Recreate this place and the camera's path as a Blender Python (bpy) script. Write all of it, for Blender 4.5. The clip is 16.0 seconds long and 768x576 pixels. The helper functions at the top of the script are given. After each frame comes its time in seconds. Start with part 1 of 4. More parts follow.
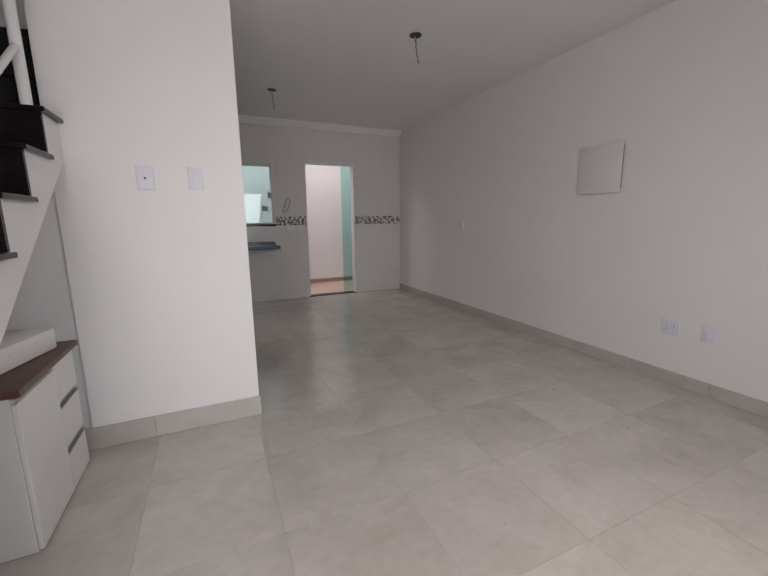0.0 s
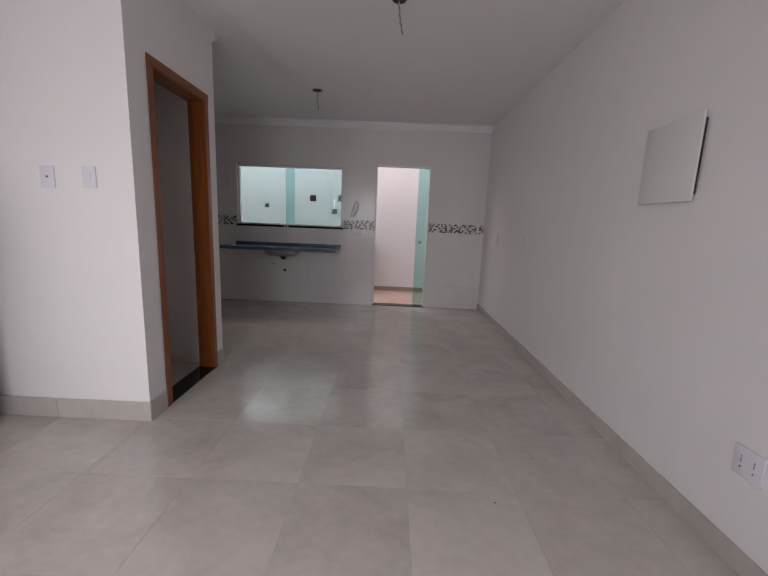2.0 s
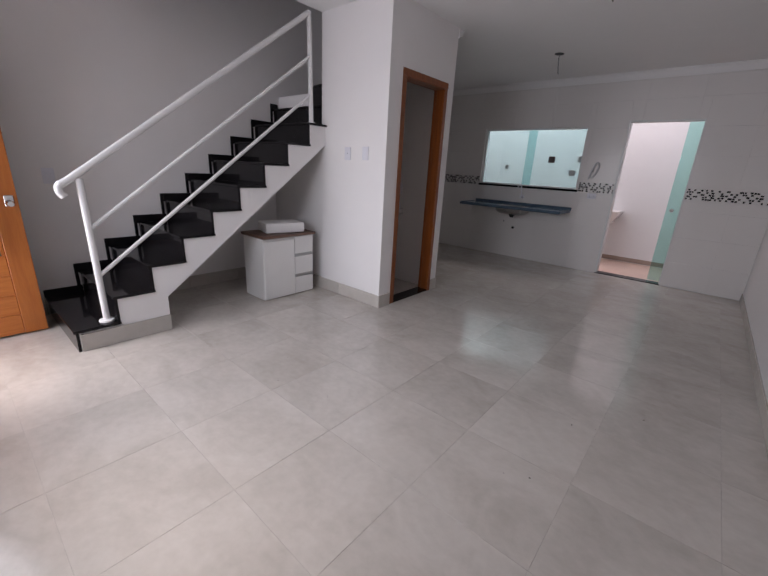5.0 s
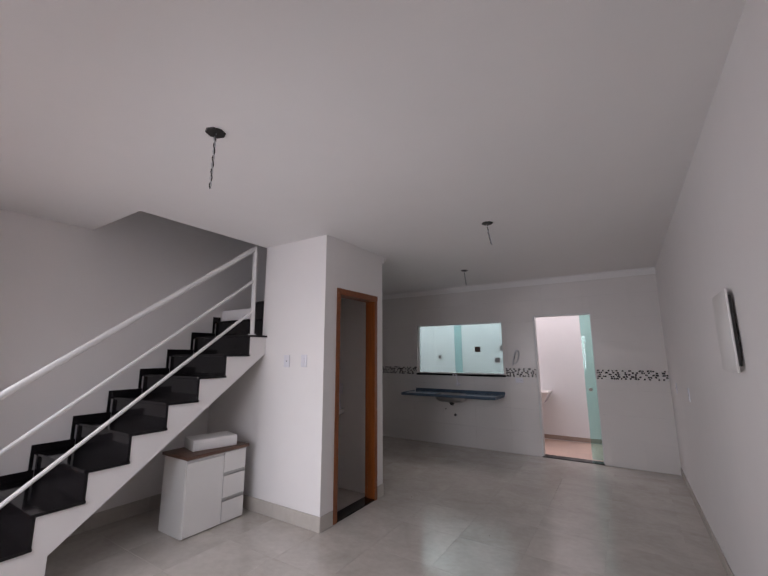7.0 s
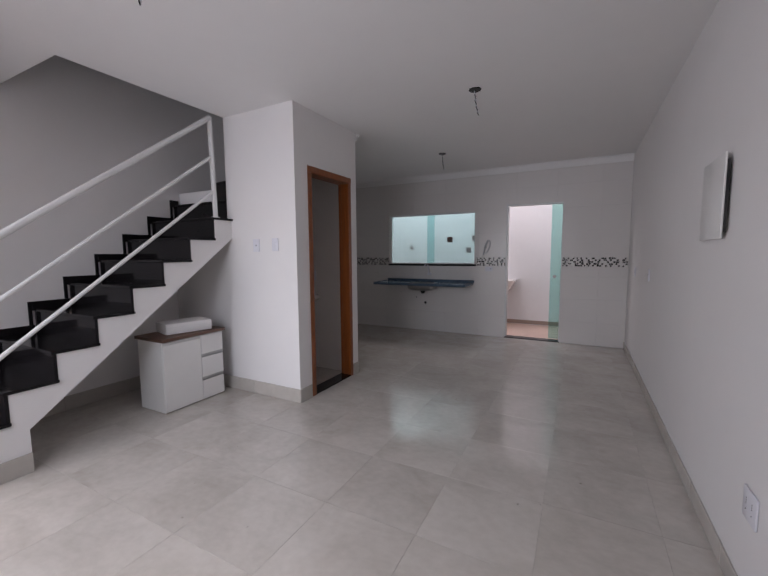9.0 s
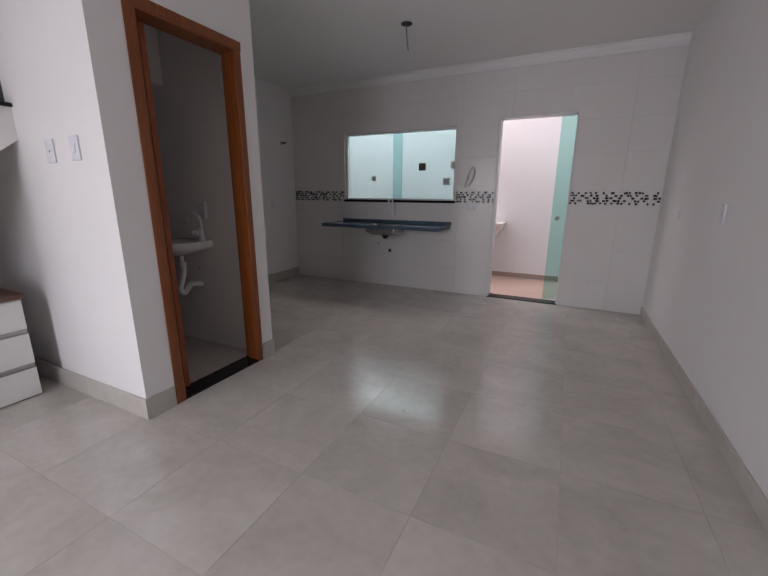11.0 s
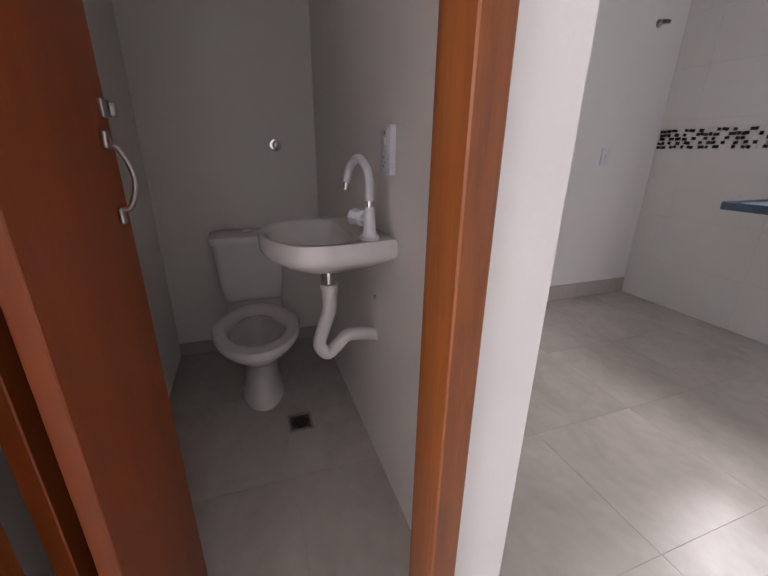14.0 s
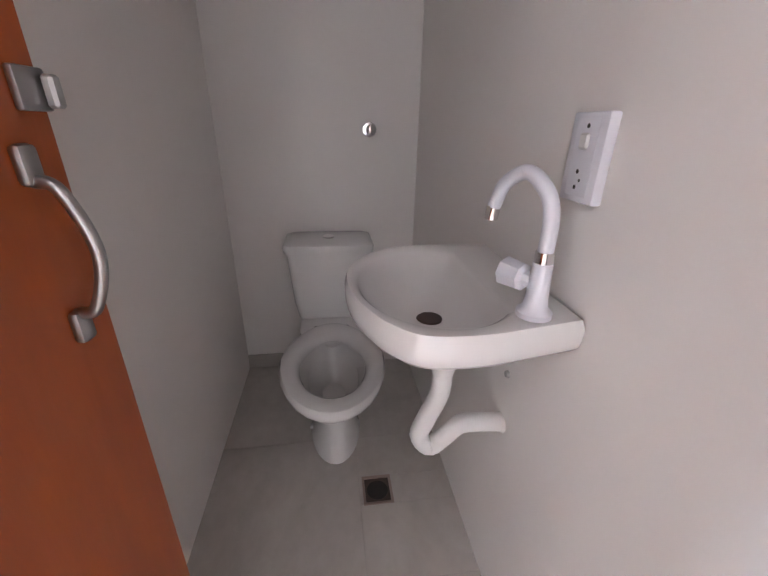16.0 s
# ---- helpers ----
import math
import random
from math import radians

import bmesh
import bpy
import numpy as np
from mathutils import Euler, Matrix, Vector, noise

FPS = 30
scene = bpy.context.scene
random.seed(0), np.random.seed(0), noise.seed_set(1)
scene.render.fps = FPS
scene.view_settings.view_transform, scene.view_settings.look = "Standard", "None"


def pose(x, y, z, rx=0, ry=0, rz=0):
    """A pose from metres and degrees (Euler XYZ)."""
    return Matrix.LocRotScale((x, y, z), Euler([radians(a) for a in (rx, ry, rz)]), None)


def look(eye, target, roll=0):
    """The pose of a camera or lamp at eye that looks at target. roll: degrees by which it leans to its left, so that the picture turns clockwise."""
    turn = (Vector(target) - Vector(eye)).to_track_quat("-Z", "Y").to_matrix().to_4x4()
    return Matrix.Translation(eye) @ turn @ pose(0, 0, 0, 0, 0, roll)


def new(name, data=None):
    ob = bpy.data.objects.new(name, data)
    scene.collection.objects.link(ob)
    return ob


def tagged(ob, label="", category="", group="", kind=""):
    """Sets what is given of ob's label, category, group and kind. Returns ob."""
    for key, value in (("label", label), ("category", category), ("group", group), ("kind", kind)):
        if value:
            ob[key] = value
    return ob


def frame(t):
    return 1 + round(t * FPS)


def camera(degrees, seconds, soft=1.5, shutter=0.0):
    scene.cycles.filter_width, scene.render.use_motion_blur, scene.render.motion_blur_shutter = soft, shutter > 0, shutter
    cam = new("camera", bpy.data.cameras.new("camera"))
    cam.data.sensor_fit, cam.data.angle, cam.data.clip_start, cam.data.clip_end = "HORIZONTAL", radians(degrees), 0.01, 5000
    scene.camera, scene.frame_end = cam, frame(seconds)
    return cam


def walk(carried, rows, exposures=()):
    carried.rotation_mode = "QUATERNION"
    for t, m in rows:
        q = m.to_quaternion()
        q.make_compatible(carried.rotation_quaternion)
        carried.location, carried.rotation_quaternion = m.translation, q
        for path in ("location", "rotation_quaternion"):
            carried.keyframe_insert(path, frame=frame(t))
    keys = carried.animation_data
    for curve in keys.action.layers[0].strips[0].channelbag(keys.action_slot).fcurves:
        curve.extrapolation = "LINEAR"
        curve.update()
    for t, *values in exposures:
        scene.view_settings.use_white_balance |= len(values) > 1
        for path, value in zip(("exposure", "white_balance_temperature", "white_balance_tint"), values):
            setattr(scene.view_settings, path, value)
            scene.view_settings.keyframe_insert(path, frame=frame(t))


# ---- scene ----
cam = camera(91.5, 16.0)
PATH = [
    (0, (0.234, 0.192, 1.22), (1.049, 1.983, 0.861), -0.6),
    (0.5, (0.643, 0.293, 1.269), (1.386, 2.115, 0.911), -0.2),
    (1, (1.09, 0.325, 1.262), (1.742, 2.184, 0.918), 0.3),
    (1.5, (1.513, 0.415, 1.253), (1.994, 2.327, 0.918), 0.3),
    (2, (1.861, 0.432, 1.266), (1.836, 2.402, 0.923), 2.3),
    (2.5, (2.098, 0.286, 1.253), (1.484, 2.152, 0.881), 3.0),
    (3, (2.357, 0.065, 1.315), (1.397, 1.757, 0.849), 3.3),
    (3.5, (2.524, -0.076, 1.356), (1.364, 1.44, 0.761), 3.3),
    (3.7, (2.555, -0.102, 1.365), (1.305, 1.312, 0.703), 3.2),
    (5.8, (2.742, -0.104, 1.32), (1.614, 1.486, 0.87), 2.2),
    (6, (2.74, -0.092, 1.34), (1.646, 1.546, 0.993), 2.0),
    (6.5, (2.754, -0.092, 1.434), (1.666, 1.587, 1.422), 0.5),
    (7, (2.79, -0.129, 1.509), (1.734, 1.534, 1.858), -0.2),
    (7.5, (2.831, -0.169, 1.557), (1.814, 1.434, 2.186), -0.8),
    (8, (2.841, -0.191, 1.556), (1.826, 1.4, 2.219), -0.7),
    (8.5, (2.783, -0.131, 1.477), (1.72, 1.547, 1.713), 0.0),
    (9, (2.651, -0.04, 1.364), (1.727, 1.724, 1.179), -0.4),
    (9.5, (2.543, 0.133, 1.265), (1.8, 1.952, 0.894), -0.5),
    (9.7, (2.504, 0.285, 1.25), (1.829, 2.116, 0.813), -0.3),
    (11.8, (2.295, 2.12, 1.234), (1.137, 3.679, 0.755), 1.8),
    (12, (2.228, 2.275, 1.247), (0.958, 3.745, 0.769), 2.2),
    (12.5, (2.021, 2.649, 1.227), (0.442, 3.78, 0.752), 2.9),
    (13, (1.673, 2.902, 1.19), (-0.025, 3.845, 0.715), 3.2),
    (13.5, (1.234, 3.053, 1.155), (-0.500, 3.911, 0.646), 2.1),
    (14, (0.842, 3.138, 1.104), (-0.925, 3.778, 0.420), 0.8),
    (14.5, (0.532, 3.121, 1.071), (-1.206, 3.647, 0.232), 2.2),
    (15, (0.394, 3.128, 1.036), (-1.28, 3.487, 0.002), 2.4),
    (15.5, (0.342, 3.137, 1.044), (-1.36, 3.432, 0.036), 1.9),
    (16, (0.371, 3.135, 1.146), (-1.445, 3.4, 0.35), 1.1),
]
walk(cam, [(t, look(eye, target, roll)) for t, eye, target, roll in PATH],
     [(0, 0.34, 7000, 16), (0.7, 0.27, 7000, 17), (2, 0.36, 6850, 20), (3.0, 0.47, 6500, 19), (3.5, 0.46, 6400, 18), (6.5, 0.38, 6750, 20), (8.0, 0.50, 6750, 19), (9.0, 0.38, 6500, 18), (9.7, 0.35, 6500, 18), (12.0, 0.86, 6750, 19),
      (13.0, 1.3, 6600, 18), (13.6, 2.0, 6650, 18), (14.1, 2.5, 6700, 18), (14.5, 3.42, 6800, 18), (15, 3.55, 6800, 18), (16, 3.6, 6450, 17)])

# ---- light and exposure ----
world = bpy.data.worlds.new("world")
scene.world = world
world.use_nodes = True
wn = world.node_tree.nodes
sky = wn.new("ShaderNodeTexSky")
sky.sky_type = "NISHITA"
sky.sun_disc = False
sky.sun_elevation = radians(55)
sky.sun_rotation = radians(200)
sky.air_density, sky.dust_density, sky.ozone_density = 1.0, 3.0, 1.0
world.node_tree.links.new(sky.outputs[0], wn["Background"].inputs[0])
wn["Background"].inputs[1].default_value = 0.12
sun = new("sun", bpy.data.lights.new("sun", "SUN"))
sun.data.energy, sun.data.angle, sun.data.color = 1.0, radians(25), (1.0, 0.96, 0.9)
sun.matrix_world = look((0, 0, 10), (0.25, 0.55, 8.9))


def area_light(name, w, h, m, power, colour):
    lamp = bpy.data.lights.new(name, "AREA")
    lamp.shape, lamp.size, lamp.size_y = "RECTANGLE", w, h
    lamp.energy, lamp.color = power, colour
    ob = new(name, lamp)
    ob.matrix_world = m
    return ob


# area lamps for sky light: unseen front window, entrance, open top of the yard
area_light("front_window_light", 1.3, 1.1, look((1.1, -0.64, 1.55), (1.7, 2.2, 0.25)), 16.5, (0.86, 0.93, 1.0)).data.spread = radians(134)
area_light("entrance_light", 0.8, 2.0, look((-0.5, -0.66, 1.05), (0.4, 1.6, 0.0)), 15, (0.88, 0.94, 1.0)).data.spread = radians(148)
area_light("yard_sky_light", 4.2, 1.1, look((0.95, 6.88, 3.6), (0.95, 6.89, 0)), 28, (0.985, 0.955, 0.965))
# added lamp over the yard, aimed in at the kitchen to brighten it
area_light("yard_slanting_sky_light", 2.1, 0.8, look((0.0, 7.40, 2.95), (0.1, 6.2, 2.4)), 27, (0.985, 0.955, 0.965))

# ---- materials ----


def material(name, base=(0.8, 0.8, 0.8), rough=0.5, metal=0.0, var=0.0, scale=3.0, bump=0.0, bump_scale=60.0,
             stretch=(1, 1, 1), second=None, rvar=0.0, coat=0.0, spec=0.5, per_piece=0.0):
    m = bpy.data.materials.new(name)
    m.use_nodes = True
    t = m.node_tree
    n, link = t.nodes, t.links.new
    p = n["Principled BSDF"]
    p.inputs["Roughness"].default_value = rough
    p.inputs["Metallic"].default_value = metal
    p.inputs["Coat Weight"].default_value = coat
    p.inputs["Specular IOR Level"].default_value = spec
    p.inputs["Base Color"].default_value = (*base, 1)
    tc = n.new("ShaderNodeTexCoord")
    mp = n.new("ShaderNodeMapping")
    mp.inputs["Scale"].default_value = stretch
    geo = n.new("ShaderNodeNewGeometry")
    info = n.new("ShaderNodeObjectInfo")
    off = n.new("ShaderNodeVectorMath")
    off.operation = "MULTIPLY_ADD"
    link(geo.outputs["Position"], mp.inputs["Vector"])
    comb = n.new("ShaderNodeCombineXYZ")
    for i, k in enumerate((17.0, 9.0, 23.0)):
        mul = n.new("ShaderNodeMath")
        mul.operation = "MULTIPLY"
        mul.inputs[1].default_value = k if per_piece else 0.0
        link(info.outputs["Random"], mul.inputs[0])
        link(mul.outputs[0], comb.inputs[i])
    off.inputs[1].default_value = (1, 1, 1)
    link(mp.outputs[0], off.inputs[0])
    link(comb.outputs[0], off.inputs[2])
    vec = off.outputs[0]
    if var or second:
        big = n.new("ShaderNodeTexNoise")
        big.inputs["Scale"].default_value = scale
        big.inputs["Detail"].default_value = 6
        big.inputs["Roughness"].default_value = 0.6
        big.inputs["Distortion"].default_value = 0.6
        link(vec, big.inputs["Vector"])
        small = n.new("ShaderNodeTexNoise")
        small.inputs["Scale"].default_value = scale * 9
        small.inputs["Detail"].default_value = 4
        link(vec, small.inputs["Vector"])
        add = n.new("ShaderNodeMath")
        add.operation = "MULTIPLY_ADD"
        add.inputs[1].default_value = 0.35
        link(small.outputs[0], add.inputs[0])
        link(big.outputs[0], add.inputs[2])
        rng = n.new("ShaderNodeMapRange")
        rng.inputs["From Min"].default_value, rng.inputs["From Max"].default_value = 0.42, 0.93
        link(add.outputs[0], rng.inputs["Value"])
        mix = n.new("ShaderNodeMix")
        mix.data_type = "RGBA"
        link(rng.outputs[0], mix.inputs["Factor"])
        lo = second if second else tuple(c * (1 - var) for c in base)
        mix.inputs["A"].default_value = (*lo, 1)
        mix.inputs["B"].default_value = (*base, 1)
        out = mix.outputs["Result"]
        if per_piece:
            hsv = n.new("ShaderNodeHueSaturation")
            pr = n.new("ShaderNodeMapRange")
            pr.inputs["To Min"].default_value, pr.inputs["To Max"].default_value = 1 - per_piece, 1 + per_piece
            link(info.outputs["Random"], pr.inputs["Value"])
            link(pr.outputs[0], hsv.inputs["Value"])
            link(out, hsv.inputs["Color"])
            out = hsv.outputs["Color"]
        link(out, p.inputs["Base Color"])
        if rvar:
            rr = n.new("ShaderNodeMapRange")
            rr.inputs["To Min"].default_value, rr.inputs["To Max"].default_value = rough - rvar, rough + rvar
            link(rng.outputs[0], rr.inputs["Value"])
            link(rr.outputs[0], p.inputs["Roughness"])
    if bump:
        bn = n.new("ShaderNodeTexNoise")
        bn.inputs["Scale"].default_value = bump_scale
        bn.inputs["Detail"].default_value = 5
        link(vec, bn.inputs["Vector"])
        b = n.new("ShaderNodeBump")
        b.inputs["Strength"].default_value = bump
        b.inputs["Distance"].default_value = 0.004
        link(bn.outputs[0], b.inputs["Height"])
        link(b.outputs[0], p.inputs["Normal"])
    return m


def glass(name, tint, rough=0.0):
    m = bpy.data.materials.new(name)
    m.use_nodes = True
    t = m.node_tree
    n, link = t.nodes, t.links.new
    n.remove(n["Principled BSDF"])
    tr = n.new("ShaderNodeBsdfTransparent")
    tr.inputs[0].default_value = (*tint, 1)
    gl = n.new("ShaderNodeBsdfGlossy")
    gl.inputs["Roughness"].default_value = rough
    fr = n.new("ShaderNodeFresnel")
    fr.inputs[0].default_value = 1.5
    mx = n.new("ShaderNodeMixShader")
    link(fr.outputs[0], mx.inputs[0])
    link(tr.outputs[0], mx.inputs[1])
    link(gl.outputs[0], mx.inputs[2])
    link(mx.outputs[0], n["Material Output"].inputs[0])
    return m


M_WALL = material("white_wall_paint", (0.83, 0.805, 0.795), 0.55, var=0.035, scale=0.9, bump=0.18, bump_scale=45)
M_CEIL = material("white_ceiling_paint", (0.85, 0.835, 0.825), 0.7, var=0.03, scale=0.8, bump=0.1, bump_scale=60)
M_WCWALL = material("cream_wc_paint", (0.86, 0.825, 0.79), 0.45, var=0.035, scale=1.0, bump=0.12, bump_scale=45)
M_OUT = material("laundry_plaster", (0.78, 0.77, 0.785), 0.8, var=0.05, scale=1.2, bump=0.3, bump_scale=50)
M_TILE = material("porcelain_floor_tile", (0.605, 0.565, 0.52), 0.16, second=(0.45, 0.41, 0.365), scale=2.2, spec=0.75,
                  stretch=(1.0, 1.25, 1.0), rvar=0.05, bump=0.03, bump_scale=7, per_piece=0.025)
M_GROUT = material("floor_grout", (0.51, 0.475, 0.435), 0.9, var=0.2, scale=20, bump=0.3, bump_scale=200)
M_SKIRT = material("porcelain_skirting", (0.55, 0.515, 0.475), 0.25, second=(0.45, 0.415, 0.375), scale=2.2, per_piece=0.02)
M_WTILE = material("white_wall_tile", (0.75, 0.72, 0.70), 0.22, var=0.03, scale=1.4, bump=0.03, bump_scale=10, per_piece=0.008)
M_WGROUT = material("wall_grout", (0.74, 0.71, 0.69), 0.9, var=0.08, scale=30)
M_LTILE = material("pink_laundry_tile", (0.64, 0.46, 0.38), 0.35, var=0.12, scale=3, per_piece=0.03)
M_LSKIRT = material("brown_laundry_skirting", (0.36, 0.27, 0.23), 0.5, var=0.2, scale=5)
M_GRANITE = material("black_granite", (0.006, 0.005, 0.006), 0.09, second=(0.016, 0.014, 0.015), scale=9, rvar=0.03, spec=0.22)
M_WOOD = material("varnished_red_wood", (0.295, 0.084, 0.017), 0.32, second=(0.165, 0.041, 0.010), scale=5,
                  stretch=(9, 9, 0.7), bump=0.08, bump_scale=30, coat=0.25)
M_LEAF = material("red_brown_door_veneer", (0.30, 0.066, 0.013), 0.36, second=(0.215, 0.044, 0.009), scale=2.2,
                  stretch=(5, 5, 0.6), bump=0.05, bump_scale=30)
M_ENTR = material("orange_varnished_pine", (0.56, 0.19, 0.04), 0.33, second=(0.42, 0.12, 0.022), scale=4,
                  stretch=(3, 0.8, 10), bump=0.06, bump_scale=30, per_piece=0.06)
M_ENTS = material("orange_varnished_stile", (0.52, 0.17, 0.034), 0.33, second=(0.40, 0.11, 0.02), scale=4,
                  stretch=(8, 8, 0.7), bump=0.06, bump_scale=30)
M_CERAMIC = material("white_ceramic", (0.80, 0.775, 0.755), 0.10, var=0.02, scale=3, coat=0.3)
M_PLASTIC = material("white_plastic", (0.75, 0.745, 0.795), 0.35, var=0.03, scale=12)
M_PVC = material("white_pvc_pipe", (0.80, 0.78, 0.76), 0.45, var=0.04, scale=10)
M_LAMINATE = material("white_laminate", (0.78, 0.765, 0.745), 0.33, var=0.04, scale=2.5)
M_TOPWOOD = material("dark_wood_worktop", (0.15, 0.075, 0.05), 0.45, second=(0.085, 0.04, 0.026), scale=6, stretch=(8, 0.8, 8))
M_FOAM = material("white_foam_box", (0.82, 0.80, 0.785), 0.8, var=0.04, scale=8, bump=0.3, bump_scale=220)
M_STEEL = material("brushed_steel", (0.40, 0.39, 0.38), 0.3, 1.0, var=0.15, scale=8)
M_CHROME = material("chrome", (0.80, 0.79, 0.78), 0.10, 1.0, var=0.08, scale=10)
M_ALU = material("white_aluminium", (0.72, 0.73, 0.73), 0.4, var=0.04, scale=6)
M_GREYALU = material("grey_aluminium", (0.45, 0.45, 0.44), 0.4, 0.8, var=0.1, scale=12)
M_RAIL = material("white_gloss_rail_paint", (0.82, 0.81, 0.80), 0.25, var=0.03, scale=8)
M_FILM = material("blue_protective_film", (0.095, 0.145, 0.20), 0.22, second=(0.05, 0.075, 0.11), scale=5, bump=0.25, bump_scale=22)
M_TOPFILM = material("pale_film_on_steel", (0.30, 0.42, 0.52), 0.16, second=(0.18, 0.27, 0.36), scale=4, metal=0.4, bump=0.2, bump_scale=16)
# black plastic, also the shade painted behind the panel cover
M_BLACK = material("black_plastic_and_shade", (0.02, 0.018, 0.017), 0.5, var=0.3, scale=20)
M_DARK = material("dark_recess", (0.03, 0.026, 0.024), 0.9, var=0.3, scale=30)
M_GREYLATCH = material("grey_latch", (0.42, 0.46, 0.46), 0.5, var=0.15, scale=20)
M_BROWNLATCH = material("brown_latch", (0.09, 0.06, 0.05), 0.5, var=0.2, scale=20)
M_CABLE = material("grey_cable", (0.60, 0.60, 0.62), 0.5, var=0.1, scale=30)
M_CHIPB = material("black_mosaic_chip", (0.015, 0.013, 0.013), 0.2, var=0.3, scale=30)
M_CHIPW = material("white_mosaic_chip", (0.80, 0.78, 0.76), 0.25, var=0.1, scale=30)
M_GLASS = glass("green_tempered_glass", (0.735, 0.885, 0.885))
M_DGLASS = glass("green_door_glass", (0.70, 0.90, 0.87))
M_CLEAR = glass("clear_glass", (0.95, 0.98, 0.97))

# ---- mesh helpers ----


def box(bm, x0, x1, y0, y1, z0, z1, bev=0.0, seg=1):
    vs = [bm.verts.new((x, y, z)) for z in (z0, z1) for y in (y0, y1) for x in (x0, x1)]
    fs = [bm.faces.new([vs[i] for i in f]) for f in
          ((0, 2, 3, 1), (4, 5, 7, 6), (0, 1, 5, 4), (2, 6, 7, 3), (0, 4, 6, 2), (1, 3, 7, 5))]
    if bev:
        es = list({e for f in fs for e in f.edges})
        bmesh.ops.bevel(bm, geom=es, offset=bev, segments=seg, profile=0.5, affect="EDGES")
    return bm


def boxed(*a, **k):
    return box(bmesh.new(), *a, **k)


def loft(bm, rings, closed=True, cap0=True, cap1=True):
    vr = [[bm.verts.new(p) for p in r] for r in rings]
    k = len(vr[0])
    for a, b in zip(vr, vr[1:]):
        for i in range(k if closed else k - 1):
            j = (i + 1) % k
            bm.faces.new((a[i], a[j], b[j], b[i]))
    if cap0:
        bm.faces.new(vr[0][::-1])
    if cap1:
        bm.faces.new(vr[-1])
    return bm


def tube(bm, pts, r, n=12):
    """A round tube along points; r is one radius or one for each point."""
    pts = [Vector(p) for p in pts]
    rr = r if isinstance(r, (list, tuple)) else [r] * len(pts)
    d = (pts[1] - pts[0]).normalized()
    side = d.orthogonal().normalized()
    rings = []
    for i, p in enumerate(pts):
        d = (pts[min(i + 1, len(pts) - 1)] - pts[max(i - 1, 0)]).normalized()
        side = (side - d * side.dot(d)).normalized()
        up = d.cross(side)
        rings.append([p + rr[i] * (math.cos(a) * side + math.sin(a) * up)
                      for a in (2 * math.pi * k / n for k in range(n))])
    return loft(bm, rings)


def curve_points(ctrl, steps=6):
    """Catmull-Rom through the control points."""
    c = [Vector(p) for p in ctrl]
    c = [2 * c[0] - c[1], *c, 2 * c[-1] - c[-2]]
    out = []
    for i in range(1, len(c) - 2):
        a, b, d, e = c[i - 1:i + 3]
        for s in range(steps):
            t = s / steps
            out.append(0.5 * ((2 * b) + (d - a) * t + (2 * a - 5 * b + 4 * d - e) * t * t + (3 * b - a - 3 * d + e) * t ** 3))
    return out + [c[-2]]


def finish(name, bm, mat, smooth=False):
    bmesh.ops.recalc_face_normals(bm, faces=bm.faces[:])
    me = bpy.data.meshes.new(name)
    bm.to_mesh(me)
    bm.free()
    me.materials.append(mat)
    if smooth:
        me.shade_smooth()
        me.set_sharp_from_angle(angle=radians(40))
    return me


def thing(name, bm, mat, label, category, group="", kind="", smooth=False):
    ob = new(name, finish(name, bm, mat, smooth) if bm else None)
    return tagged(ob, label, category, group, kind)


def part(name, bm, mat, parent, label="", smooth=False):
    ob = new(name, finish(name, bm, mat, smooth))
    ob.parent = parent
    if label:
        ob["label"] = label
    return ob


def structure(name, bm, mat, label, category="wall", smooth=False):
    return thing(name, bm, mat, label, category, kind="structure", smooth=smooth)


# ---- the plan ----
XL, XR = -1.33, 3.245           # side walls, inner faces
YF, YB = -0.62, 6.11            # front and back walls, inner faces
H = 2.67                        # ceiling
XW = 0.424                      # outer face of the toilet room's door wall
YP, YN = 2.55, 3.557             # outer faces of its front and rear walls
WX0, WX1, WY0, WY1 = -1.30, 0.30, 2.69, 3.515   # toilet room inside
TOP = 5.3                       # roof over the stairwell
SKH = 0.125                     # skirting height
# openings
WINX0, WINX1, WINZ0, WINZ1 = -0.45, 1.11, 1.15, 2.035
DOORX0, DOORX1, DOORZ = 1.605, 2.41, 2.10
ENX0, ENX1 = -0.96, -0.08
# front window is out of view, assumed and placed to light the room
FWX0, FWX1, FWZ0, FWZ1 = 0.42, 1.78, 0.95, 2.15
YL = 7.50                       # rear wall of the laundry yard

# walls
bm = boxed(XL - 0.15, XL, YF - 0.15, YL + 0.15, -0.1, TOP)
structure("wall_left", bm, M_WALL, "plain white painted side wall beside the stairs")
bm = boxed(XR, XR + 0.15, YF - 0.15, YL + 0.15, -0.1, TOP)
structure("wall_right", bm, M_WALL, "plain white painted long side wall")
bm = bmesh.new()
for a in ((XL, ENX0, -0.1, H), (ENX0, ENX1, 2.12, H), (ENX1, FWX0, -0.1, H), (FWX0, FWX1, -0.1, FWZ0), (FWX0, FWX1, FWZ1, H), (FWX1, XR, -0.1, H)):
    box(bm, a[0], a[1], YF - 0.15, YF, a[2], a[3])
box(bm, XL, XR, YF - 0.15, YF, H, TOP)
structure("wall_front", bm, M_WALL, "white painted front wall with entrance and an assumed window opening")
bm = bmesh.new()
YT = YB + 0.008
